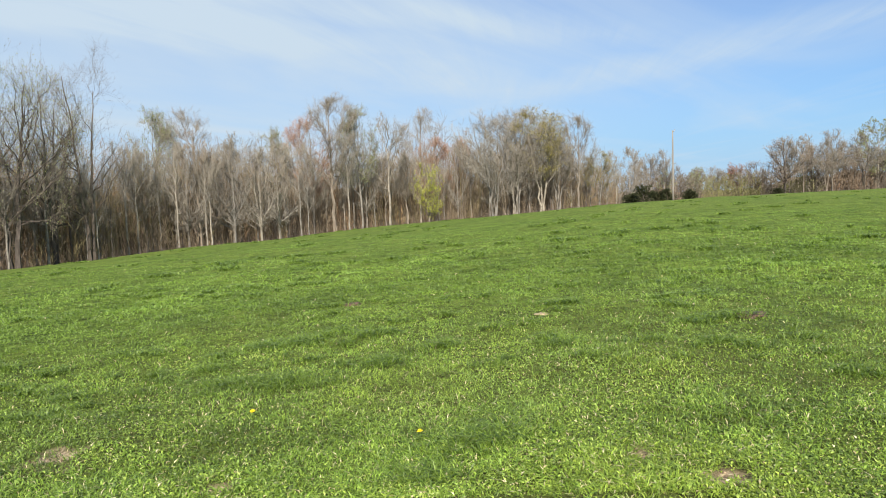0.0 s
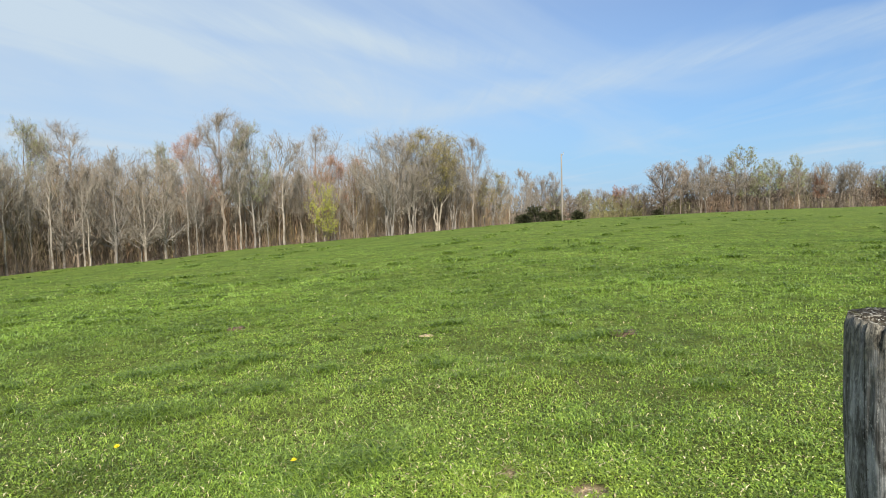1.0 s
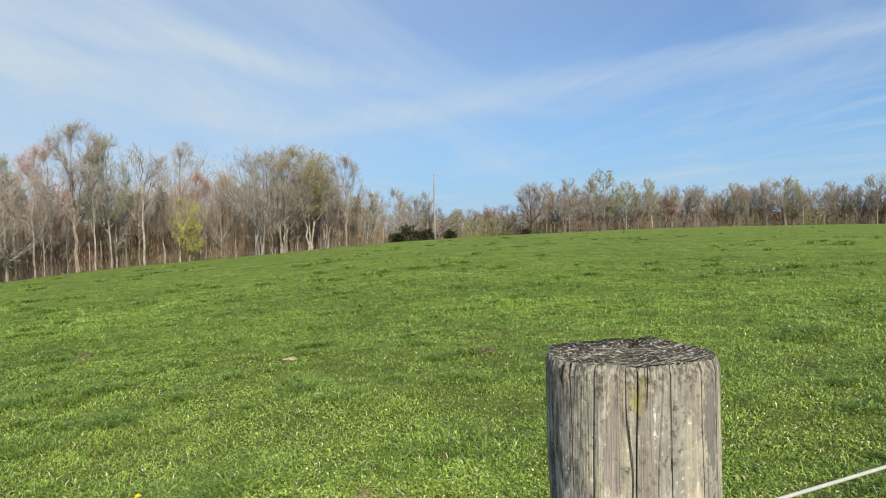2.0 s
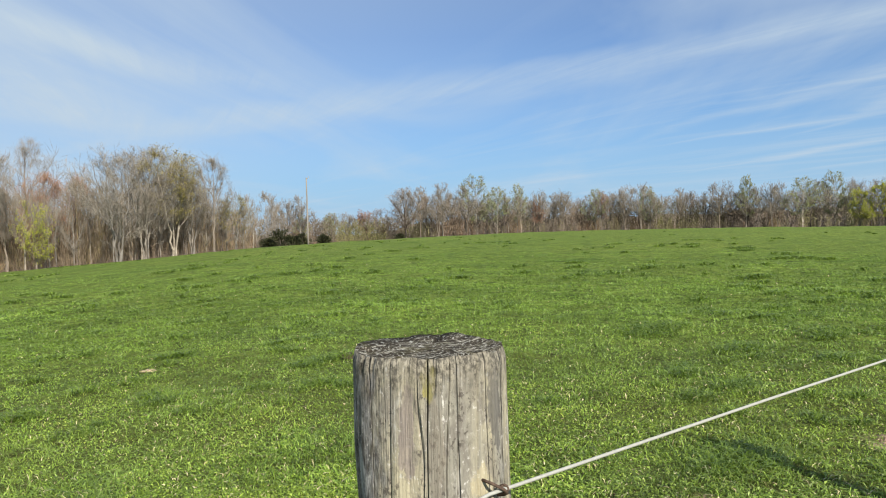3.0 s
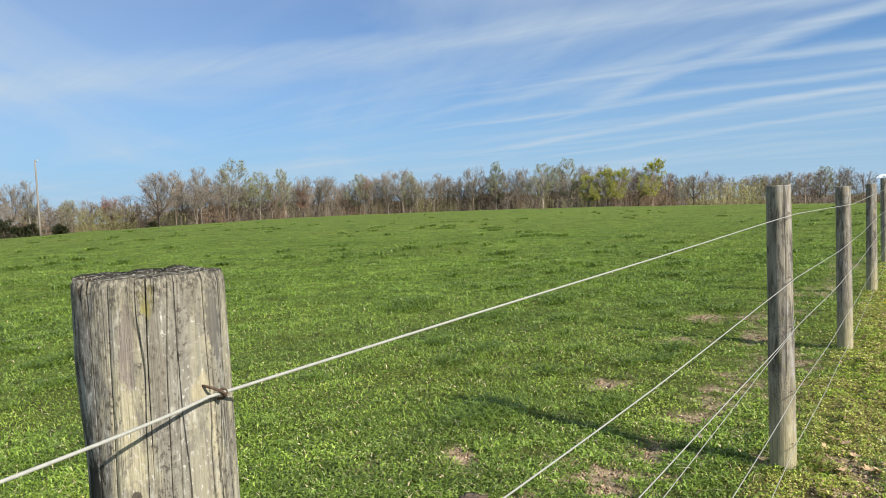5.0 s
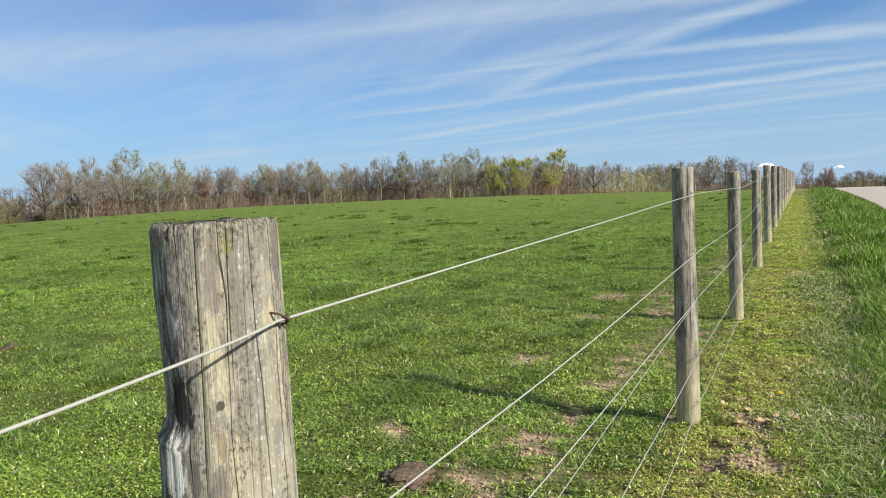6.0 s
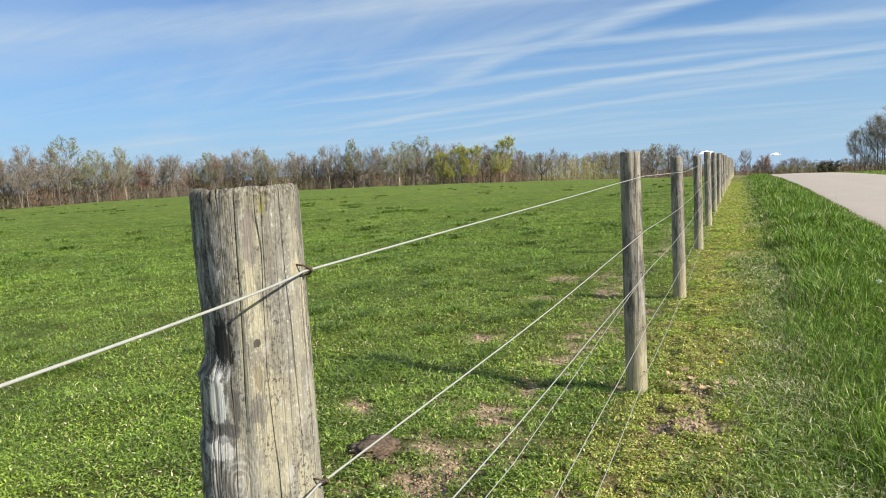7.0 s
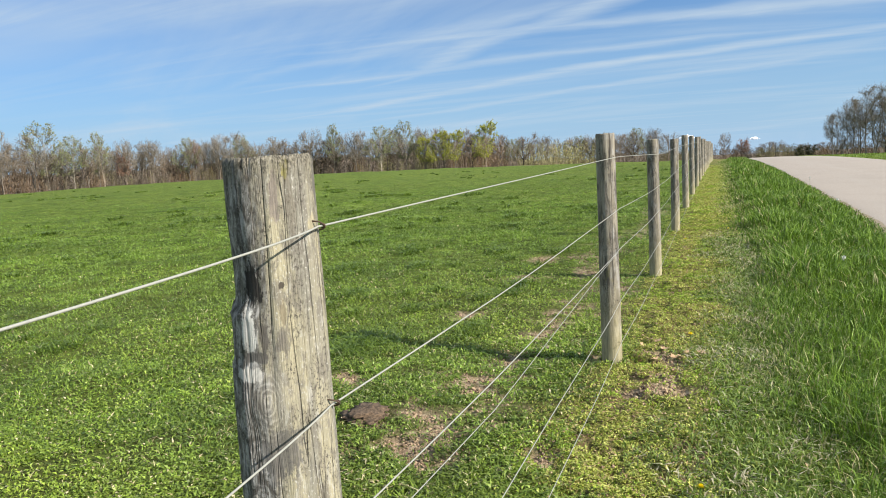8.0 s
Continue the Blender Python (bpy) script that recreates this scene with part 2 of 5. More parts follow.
class Builder:
    """Collects tubes, spikes and leaves into one mesh; each face keeps its material slot."""

    def __init__(self):
        self.v, self.f, self.m = [], [], []

    def tube(self, points, radii, sides, slot=0, cap=False):
        start = len(self.v)
        for i, (p, r) in enumerate(zip(points, radii)):
            d = (points[min(i + 1, len(points) - 1)] - points[max(i - 1, 0)]).normalized()
            a = d.orthogonal().normalized() if i == 0 else (a - d * a.dot(d)).normalized()
            b = d.cross(a)
            for k in range(sides):
                w = 2 * math.pi * k / sides
                self.v.append(p + (a * math.cos(w) + b * math.sin(w)) * r)
            if i:
                s = start + (i - 1) * sides
                for k in range(sides):
                    n = (k + 1) % sides
                    self.f.append((s + k, s + n, s + sides + n, s + sides + k))
                    self.m.append(slot)
        if cap:
            for s, flip in ((start, True), (len(self.v) - sides, False)):
                ids = list(range(s, s + sides))
                self.f.append(tuple(ids[::-1] if flip else ids))
                self.m.append(slot)

    def leaf(self, p, d, side, length, width, slot=0):
        s = len(self.v)
        self.v += [p, p + d * length * 0.45 + side * width / 2, p + d * length, p + d * length * 0.45 - side * width / 2]
        self.f.append((s, s + 1, s + 2, s + 3))
        self.m.append(slot)

    def mesh(self, name, materials, smooth=True):
        me = bpy.data.meshes.new(name)
        me.from_pydata([tuple(v) for v in self.v], [], self.f)
        me.polygons.foreach_set("material_index", self.m)
        me.polygons.foreach_set("use_smooth", [smooth] * len(self.f))
        for m in materials:
            me.materials.append(m)
        me.update()
        return me


# ---- materials ----
def material(name):
    m = bpy.data.materials.new(name)
    m.use_nodes = True
    return m, Nodes(m.node_tree)


def finish(n, color, rough, bump=None, strength=0.3, depth=0.01, spec=0.3, **extra):
    inputs = {"Base Color": color, "Roughness": rough, "Specular IOR Level": spec, **extra}
    if bump is not None:
        inputs["Normal"] = n.add("ShaderNodeBump", {"Height": bump, "Strength": strength, "Distance": depth}).outputs[0]
    b = n.add("ShaderNodeBsdfPrincipled", inputs)
    n.add("ShaderNodeOutputMaterial", {"Surface": b.outputs[0]})
    return b


def place(n):
    return n.add("ShaderNodeTexCoord").outputs["Object"]


def ground_material():
    """Grazed turf with soil in the bare spots, moss along the fence and leaf litter under the trees."""
    m, n = material("turf")
    at = place(n)
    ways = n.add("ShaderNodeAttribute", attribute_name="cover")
    masks = n.add("ShaderNodeSeparateColor", {0: ways.outputs["Color"]})
    patch, fine, tuft, broad = n.noise(at, 0.9, 5), n.noise(at, 34.0, 7, 0.78), n.noise(n.scaled(at, 1, 1, 0.3), 0.33, 4, 0.6, 0.4), n.noise(at, 0.06, 3)
    # the ramp's dark end stands in for shadow among the leaves
    grass = n.ramp(fine, (0.34, (0.018, 0.030, 0.006)), (0.50, (0.108, 0.165, 0.027)), (0.66, (0.25, 0.335, 0.07)))
    grass = n.mix(n.ramp(patch, (0.45, 0.0), (0.6, 0.5)), grass, (0.155, 0.198, 0.036))
    grass = n.mix(n.ramp(tuft, (0.52, 0.0), (0.62, 0.6)), grass, (0.068, 0.12, 0.02))
    grass = n.mix(n.ramp(broad, (0.4, 0.0), (0.7, 0.3)), grass, (0.178, 0.215, 0.046))
    # light and dark mottling of the grass colour imitates shadows of clumps and hummocks
    mottle = n.noise(at, 5.5, 5, 0.72)
    grass = n.mix(1.0, grass, n.ramp(mottle, (0.36, 0.4), (0.5, 0.98), (0.64, 1.5)), "MULTIPLY")
    clump = n.noise(at, 1.7, 5, 0.62, 0.5)
    grass = n.mix(1.0, grass, n.ramp(clump, (0.38, 0.72), (0.5, 1.0), (0.62, 1.2)), "MULTIPLY")
    # near turf painted darker, as the shade in gaps between blades
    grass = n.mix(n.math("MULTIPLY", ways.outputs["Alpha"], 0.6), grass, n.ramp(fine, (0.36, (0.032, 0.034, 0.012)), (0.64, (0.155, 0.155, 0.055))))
    soil = n.ramp(n.noise(at, 22.0, 7, 0.75), (0.34, (0.14, 0.098, 0.066)), (0.5, (0.43, 0.325, 0.222)), (0.66, (0.67, 0.545, 0.40)))
    moss = n.ramp(n.noise(at, 38.0, 5, 0.7), (0.36, (0.04, 0.032, 0.015)), (0.5, (0.19, 0.172, 0.06)), (0.62, (0.42, 0.395, 0.14)))
    moss = n.mix(n.ramp(mottle, (0.40, 0.8), (0.47, 0.0)), moss, (0.24, 0.165, 0.09))
    moss = n.mix(n.ramp(mottle, (0.56, 0.0), (0.64, 0.5)), moss, (0.22, 0.26, 0.05))
    litter = n.ramp(n.noise(at, 2.2, 6, 0.7), (0.3, (0.075, 0.058, 0.042)), (0.6, (0.20, 0.155, 0.115)), (0.8, (0.32, 0.25, 0.19)))
    color = n.mix(masks.outputs[1], grass, moss)
    color = n.mix(masks.outputs[0], color, soil)
    color = n.mix(masks.outputs[2], color, litter)
    color = n.mix(1.0, color, (0.86, 0.86, 0.86), "MULTIPLY")
    finish(n, color, 0.95, n.math("ADD", fine, n.math("MULTIPLY", tuft, 2.0)), 0.7, 0.06, 0.1)
    return m


def blade_material(name, gloss=0.45, through=0.2, spec=0.28):
    """Leaf blades, coloured by their own tint, with some light shining through."""
    m, n = material(name)
    tint = n.add("ShaderNodeAttribute", attribute_name="tint").outputs["Color"]
    body = n.add("ShaderNodeBsdfPrincipled", {"Base Color": tint, "Roughness": gloss, "Specular IOR Level": spec})
    glow = n.add("ShaderNodeBsdfTranslucent", {"Color": n.mix(1.0, tint, (1.0, 1.05, 0.45), "MULTIPLY")})
    n.add("ShaderNodeOutputMaterial", {"Surface": n.add("ShaderNodeMixShader", {0: through, 1: body.outputs[0], 2: glow.outputs[0]}).outputs[0]})
    return m


def bark_material(name, dark, light, pale=None):
    m, n = material(name)
    at = place(n)
    grain = n.noise(n.scaled(at, 6, 6, 1.1), 1.0, 5, 0.65)
    color = n.ramp(grain, (0.3, dark), (0.7, light))
    if pale:
        color = n.mix(n.ramp(n.noise(at, 0.7, 4), (0.42, 0.0), (0.52, 1.0)), color, pale)
    own = n.add("ShaderNodeObjectInfo").outputs["Random"]
    color = n.mix(1.0, color, n.ramp(own, (0.0, (0.72, 0.72, 0.74)), (1.0, (1.2, 1.14, 1.06))), "MULTIPLY")
    finish(n, color, 0.9, grain, 0.6, 0.03, 0.15)
    return m


def twig_material(name, a, b):
    m, n = material(name)
    own = n.add("ShaderNodeObjectInfo").outputs["Random"]
    color = n.mix(n.noise(place(n), 0.9, 3), n.mix(own, a, b), b)
    finish(n, color, 0.85, spec=0.15)
    return m


def leaf_material(name, a, b):
    m, n = material(name)
    own = n.add("ShaderNodeNewGeometry").outputs["Random Per Island"]
    color = n.mix(own, a, b)
    body = n.add("ShaderNodeBsdfPrincipled", {"Base Color": color, "Roughness": 0.6, "Specular IOR Level": 0.2})
    glow = n.add("ShaderNodeBsdfTranslucent", {"Color": color})
    n.add("ShaderNodeOutputMaterial", {"Surface": n.add("ShaderNodeMixShader", {0: 0.35, 1: body.outputs[0], 2: glow.outputs[0]}).outputs[0]})
    return m


def post_wood(name, warm, lichen):
    """Weathered round fence timber: silver-grey grain, dark checks, lichen and a greener foot."""
    m, n = material(name)
    at = place(n)
    own = n.add("ShaderNodeObjectInfo").outputs["Random"]
    seed = n.add("ShaderNodeVectorMath", {0: at, 1: n.add("ShaderNodeCombineXYZ", {0: n.math("MULTIPLY", own, 7.0), 2: n.math("MULTIPLY", own, 13.0)}).outputs[0]}, operation="ADD").outputs[0]
    grain = n.noise(n.scaled(seed, 125, 125, 5.0), 1.0, 6, 0.68, 0.35)
    band = n.noise(n.scaled(seed, 34, 34, 6.0), 1.0, 5, 0.62, 0.4)
    blot = n.noise(n.scaled(seed, 19, 19, 9.0), 1.0, 6, 0.66)
    speck = n.noise(seed, 150.0, 4, 0.75)
    color = n.ramp(grain, (0.32, (0.0492, 0.041, 0.0328)), (0.43, (0.215, 0.192, 0.15)), (0.58, warm), (0.8, (0.45, 0.415, 0.33)))
    color = n.mix(n.ramp(band, (0.47, 0.0), (0.62, 0.65)), color, (0.152, 0.142, 0.126))
    color = n.mix(n.ramp(blot, (0.52, 0.0), (0.64, 0.75)), color, (0.303, 0.299, 0.287))
    dark = n.noise(n.scaled(seed, 1, 1, 0.16), 34.0, 5, 0.7, 0.5)
    color = n.mix(n.ramp(dark, (0.49, 0.0), (0.60, 0.85)), color, (0.075, 0.068, 0.06))
    crust = n.math("MULTIPLY", n.ramp(n.noise(n.scaled(seed, 1, 1, 0.45), 210.0, 4, 0.7), (0.50, 0.0), (0.56, 1.0)), n.ramp(n.noise(n.scaled(seed, 1, 1, 0.3), 17.0, 4, 0.6, 0.6), (0.50, 0.0), (0.60, 0.85)))
    color = n.mix(crust, color, (0.055, 0.050, 0.044))
    flecks = n.math("MULTIPLY", n.ramp(speck, (0.55, 0.0), (0.63, 1.0)), n.ramp(n.noise(seed, 11.0, 4), (0.50, 0.0), (0.62, lichen)))
    color = n.mix(flecks, color, (0.51, 0.51, 0.468))
    yellow = n.math("MULTIPLY", n.ramp(n.noise(n.scaled(seed, 1, 1, 0.4), 26.0, 4), (0.62, 0.0), (0.72, 1.0)), lichen)
    color = n.mix(n.math("MULTIPLY", yellow, 0.5), color, (0.33, 0.30, 0.06))
    high = n.add("ShaderNodeSeparateXYZ", {0: at}).outputs[2]
    foot = n.add("ShaderNodeMapRange", {"Value": n.math("ADD", high, n.math("MULTIPLY", band, 0.35)), "From Min": 0.28, "From Max": 0.72, "To Min": 0.75, "To Max": 0.0}).outputs[0]
    color = n.mix(foot, color, n.ramp(grain, (0.3, (0.20, 0.18, 0.10)), (0.6, (0.42, 0.38, 0.235))))
    finish(n, color, 0.88, n.math("ADD", grain, n.math("MULTIPLY", speck, 0.5)), 0.9, 0.0035, 0.2)
    return m


def old_post_wood(marks):
    """Split silver and beige timber, laid out by the way round it and the height: cracks, stains, bare scars, a ringed
    knot, and shade in the colour of one flank.
    """
    m, n = material("old_post_wood")
    at = place(n)
    xyz = n.add("ShaderNodeSeparateXYZ", {0: at})
    turn = n.math("ARCTAN2", n.math("MULTIPLY", xyz.outputs[1], -1.0), n.math("MULTIPLY", xyz.outputs[0], -1.0))
    round_it, high = n.math("MULTIPLY", turn, 0.08), n.math("ADD", xyz.outputs[2], OLD_FOOT)
    face = n.add("ShaderNodeCombineXYZ", {0: round_it, 1: high}).outputs[0]
    tone = n.noise(n.scaled(face, 26, 2.6, 1), 1.0, 4, 0.55, 0.4)
    color = n.ramp(tone, (0.38, (0.225, 0.216, 0.18)), (0.5, (0.293, 0.272, 0.202)), (0.62, (0.362, 0.332, 0.232)))
    grain = n.noise(n.scaled(face, 300, 8, 1), 1.0, 5, 0.65, 0.3)
    color = n.mix(1.0, color, n.ramp(grain, (0.3, 0.74), (0.48, 0.96), (0.7, 1.12)), "MULTIPLY")
    blot = n.noise(n.scaled(face, 46, 17, 1), 1.0, 6, 0.7, 0.6)
    color = n.mix(n.ramp(blot, (0.49, 0.0), (0.58, 0.72)), color, (0.155, 0.142, 0.122))
    pale = n.noise(n.scaled(face, 55, 14, 1.0, 0.0), 1.0, 6, 0.7, 0.3)
    color = n.mix(n.ramp(pale, (0.56, 0.0), (0.64, 0.6)), color, (0.43, 0.42, 0.375))
    # shade painted into the colour: the flank turned from the sun goes grey to near-black
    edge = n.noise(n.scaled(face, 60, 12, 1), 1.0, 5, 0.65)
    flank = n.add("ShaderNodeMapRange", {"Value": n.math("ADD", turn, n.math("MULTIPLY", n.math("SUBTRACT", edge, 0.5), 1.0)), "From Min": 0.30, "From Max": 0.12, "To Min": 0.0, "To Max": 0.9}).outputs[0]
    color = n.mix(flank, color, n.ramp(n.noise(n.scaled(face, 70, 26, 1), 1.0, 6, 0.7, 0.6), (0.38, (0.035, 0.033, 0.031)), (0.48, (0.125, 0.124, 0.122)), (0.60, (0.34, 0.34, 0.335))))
    crack = n.math("ABSOLUTE", n.math("SUBTRACT", n.noise(n.scaled(face, 24, 1.3, 1), 1.0, 3, 0.5, 0.2), 0.5))
    color = n.mix(n.ramp(crack, (0.0, 0.8), (0.0035, 0.0)), color, (0.05, 0.042, 0.034))
    speck = n.noise(n.scaled(face, 1, 0.6, 1), 230.0, 4, 0.72)
    where = n.noise(n.scaled(face, 1, 0.4, 1), 30.0, 4, 0.6, 0.5)
    color = n.mix(n.math("MULTIPLY", n.ramp(speck, (0.53, 0.0), (0.58, 0.9)), n.ramp(where, (0.47, 0.0), (0.56, 1.0))), color, (0.075, 0.066, 0.056))
    color = n.mix(n.math("MULTIPLY", n.ramp(speck, (0.36, 0.9), (0.43, 0.0)), n.ramp(where, (0.44, 0.9), (0.54, 0.1))), color, (0.50, 0.49, 0.45))
    rough_edge = n.noise(n.scaled(face, 1, 0.4, 1), 95.0, 5, 0.7)
    for a, z, half, tall, tone, amount in marks:
        gap = n.add("ShaderNodeVectorMath", {0: n.add("ShaderNodeVectorMath", {0: face, 1: ((a - math.pi) * 0.08, z, 0)}, operation="SUBTRACT").outputs[0], 1: (1 / half, 1 / tall, 0)}, operation="MULTIPLY").outputs[0]
        away = n.add("ShaderNodeVectorMath", {0: gap}, operation="LENGTH").outputs["Value"]
        mask = n.add("ShaderNodeMapRange", {"Value": n.math("ADD", away, n.math("MULTIPLY", rough_edge, 2.1)), "From Min": 1.9, "From Max": 1.75, "To Min": 0.0, "To Max": amount}).outputs[0]
        color = n.mix(mask, color, n.mix(1.0, tone, n.ramp(grain, (0.35, 0.7), (0.65, 1.2)), "MULTIPLY"))
    # rings of the large knot
    gap = n.add("ShaderNodeVectorMath", {0: n.add("ShaderNodeVectorMath", {0: face, 1: (0.018, 1.045, 0)}, operation="SUBTRACT").outputs[0], 1: (1, 0.5, 0)}, operation="MULTIPLY").outputs[0]
    away = n.add("ShaderNodeVectorMath", {0: gap}, operation="LENGTH").outputs["Value"]
    ring = n.math("SINE", n.math("ADD", n.math("MULTIPLY", away, 1100.0), n.math("MULTIPLY", n.noise(n.scaled(face, 40, 22, 1), 1.0, 4, 0.6), 16.0)))
    spread = n.add("ShaderNodeMapRange", {"Value": away, "From Min": 0.014, "From Max": 0.040, "To Min": 0.42, "To Max": 0.0}).outputs[0]
    color = n.mix(spread, color, n.ramp(ring, (0.0, (0.15, 0.14, 0.125)), (0.9, (0.40, 0.385, 0.34))))
    # crust and dirt under the sawn rim
    rim = n.add("ShaderNodeMapRange", {"Value": n.math("ADD", high, n.math("MULTIPLY", n.noise(n.scaled(face, 110, 30, 1), 1.0, 5, 0.65), 0.13)), "From Min": 1.474, "From Max": 1.506, "To Min": 0.0, "To Max": 0.9}).outputs[0]
    color = n.mix(rim, color, n.ramp(speck, (0.42, (0.05, 0.045, 0.036)), (0.6, (0.26, 0.24, 0.19))))
    height = n.math("ADD", n.math("ADD", grain, n.math("MULTIPLY", speck, 0.4)), n.ramp(crack, (0.0, 0.0), (0.012, 1.2)))
    finish(n, color, 0.88, height, 0.9, 0.003, 0.2)
    return m


def plain(name, color, rough, metal=0.0, wear=(0.7, 1.2), scale=40.0):
    m, n = material(name)
    k = n.noise(place(n), scale, 4, 0.65)
    tone = n.mix(1.0, color, n.ramp(k, (0.3, wear[0]), (0.7, wear[1])), "MULTIPLY")
    finish(n, tone, rough, k, 0.3, 0.002, 0.4, Metallic=metal)
    return m


def end_grain_material():
    """Weathered sawn end: dark crust of moss and dirt with pale flecks of bare wood and lichen."""
    m, n = material("mossy_end_grain")
    at = place(n)
    grain, speck, patch = n.noise(n.scaled(at, 60, 230, 60, 0.5), 1.0, 6, 0.7, 0.7), n.noise(at, 260.0, 4, 0.75), n.noise(at, 38.0, 4, 0.6)
    color = n.ramp(grain, (0.42, (0.026, 0.022, 0.017)), (0.54, (0.07, 0.06, 0.045)), (0.62, (0.36, 0.345, 0.29)))
    color = n.mix(n.ramp(speck, (0.56, 0.0), (0.62, 0.9)), color, (0.50, 0.50, 0.45))
    color = n.mix(n.ramp(patch, (0.54, 0.0), (0.66, 0.6)), color, (0.085, 0.080, 0.035))
    finish(n, color, 0.95, n.math("ADD", grain, speck), 0.9, 0.003, 0.1)
    return m


def road_material():
    m, n = material("old_asphalt")
    at = place(n)
    grit, stain, lane = n.noise(at, 90.0, 5, 0.8), n.noise(at, 0.8, 5), n.noise(n.scaled(at, 0.05, 1.3, 1), 1.0, 3)
    color = n.ramp(grit, (0.3, (0.235, 0.202, 0.174)), (0.55, (0.365, 0.32, 0.278)), (0.75, (0.45, 0.405, 0.355)))
    color = n.mix(n.ramp(stain, (0.45, 0.0), (0.7, 0.25)), color, (0.235, 0.212, 0.19))
    color = n.mix(n.ramp(lane, (0.5, 0.0), (0.65, 0.25)), color, (0.36, 0.33, 0.295))
    finish(n, color, 0.85, grit, 0.4, 0.006, 0.25)
    return m


TURF = ground_material()
BLADES = blade_material("grass_blades")
ROAD = road_material()
BARK = bark_material("grey_bark", (0.11, 0.094, 0.078), (0.29, 0.255, 0.212))
BARK_DARK = bark_material("dark_bark", (0.045, 0.038, 0.033), (0.14, 0.12, 0.104))
BARK_PALE = bark_material("pale_bark", (0.12, 0.106, 0.088), (0.20, 0.184, 0.158), (0.26, 0.243, 0.213))
TWIG = twig_material("grey_twigs", (0.165, 0.145, 0.12), (0.245, 0.22, 0.182))
TWIG_RED = twig_material("russet_twigs", (0.30, 0.18, 0.125), (0.34, 0.225, 0.165))
TWIG_DARK = twig_material("dark_twigs", (0.11, 0.094, 0.075), (0.18, 0.155, 0.122))
BRUSH = twig_material("brown_brush", (0.175, 0.134, 0.098), (0.25, 0.198, 0.148))
THICKET = blade_material("brush_stems", 0.9, 0.0, 0.15)
BUD_GREEN = leaf_material("pale_green_buds", (0.20, 0.235, 0.085), (0.33, 0.35, 0.17))
BUD_YELLOW = leaf_material("yellow_green_leaves", (0.28, 0.31, 0.035), (0.46, 0.47, 0.075))
BUD_OLIVE = leaf_material("olive_catkins", (0.25, 0.215, 0.055), (0.36, 0.31, 0.10))
BUD_RED = leaf_material("red_buds", (0.23, 0.0935, 0.0553), (0.306, 0.162, 0.111))
CEDAR = leaf_material("cedar_needles", (0.022, 0.028, 0.012), (0.062, 0.064, 0.030))
OLD_FOOT = float(ground_z(0.644, 0.325))
# marks on the old post: way round, height, half width, half height, colour, amount
MARKS = [(4.08, 1.43, 0.009, 0.024, (0.25, 0.225, 0.04), 0.65), (3.80, 1.385, 0.011, 0.055, (0.19, 0.162, 0.148), 0.75), (3.12, 1.240, 0.024, 0.045, (0.032, 0.030, 0.028), 0.95), (3.02, 1.165, 0.016, 0.045, (0.56, 0.56, 0.53), 0.95), (3.34, 1.155, 0.010, 0.036, (0.10, 0.092, 0.082), 0.85),
         (3.15, 1.120, 0.030, 0.012, (0.09, 0.085, 0.08), 0.85), (3.06, 1.092, 0.028, 0.016, (0.52, 0.51, 0.48), 0.9), (3.75, 1.145, 0.014, 0.032, (0.12, 0.11, 0.10), 0.65), (3.55, 0.955, 0.045, 0.055, (0.12, 0.115, 0.11), 0.75), (5.00, 1.405, 0.015, 0.050, (0.11, 0.105, 0.095), 0.8),
         # the next two near-black marks paint shade into the notches of the rim
         (3.10, 1.437, 0.007, 0.013, (0.02, 0.018, 0.015), 1.0), (3.27, 1.440, 0.004, 0.011, (0.02, 0.018, 0.015), 1.0), (3.81, 1.238, 0.006, 0.008, (0.07, 0.06, 0.05), 0.95), (3.79, 1.190, 0.007, 0.027, (0.17, 0.14, 0.095), 0.7), (4.72, 1.335, 0.013, 0.02, (0.46, 0.40, 0.24), 0.4), (4.15, 1.365, 0.010, 0.06, (0.16, 0.14, 0.11), 0.5)]
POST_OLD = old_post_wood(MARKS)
POST_WOOD = post_wood("post_wood", (0.265, 0.243, 0.20), 0.35)
END_GRAIN = end_grain_material()
WIRE = plain("white_fence_wire", (0.30, 0.305, 0.275), 0.5, wear=(0.82, 1.08), scale=200.0)
RUST = plain("rusty_iron", (0.085, 0.056, 0.040), 0.8, 0.3, (0.5, 1.5), 300.0)
POLE = bark_material("pole_timber", (0.20, 0.182, 0.16), (0.33, 0.31, 0.28))
METAL = plain("dull_metal", (0.35, 0.35, 0.35), 0.5, 0.7)
DUNG = plain("dried_dung", (0.075, 0.052, 0.034), 0.95, wear=(0.2, 2.4), scale=60.0)
DUNG_PALE = plain("bleached_dung", (0.40, 0.31, 0.19), 0.95, wear=(0.5, 1.3), scale=60.0)
PETAL = plain("dandelion_yellow", (0.86, 0.70, 0.015), 0.6, wear=(0.85, 1.1))
STEM = plain("flower_stem", (0.10, 0.17, 0.03), 0.6)
SEED_HEAD = plain("seed_head_white", (0.70, 0.70, 0.66), 0.9)
DRY_LEAF = plain("dry_leaf", (0.42, 0.29, 0.17), 0.8, wear=(0.6, 1.25), scale=50.0)
CLOUD = plain("cloud_white", (0.85, 0.87, 0.9), 1.0, wear=(0.97, 1.03), scale=0.02)
SHOULDER = plain("gravel_shoulder", (0.27, 0.22, 0.155), 0.95, wear=(0.45, 1.5), scale=35.0)
STONE = plain("pale_stone", (0.34, 0.29, 0.23), 0.85)


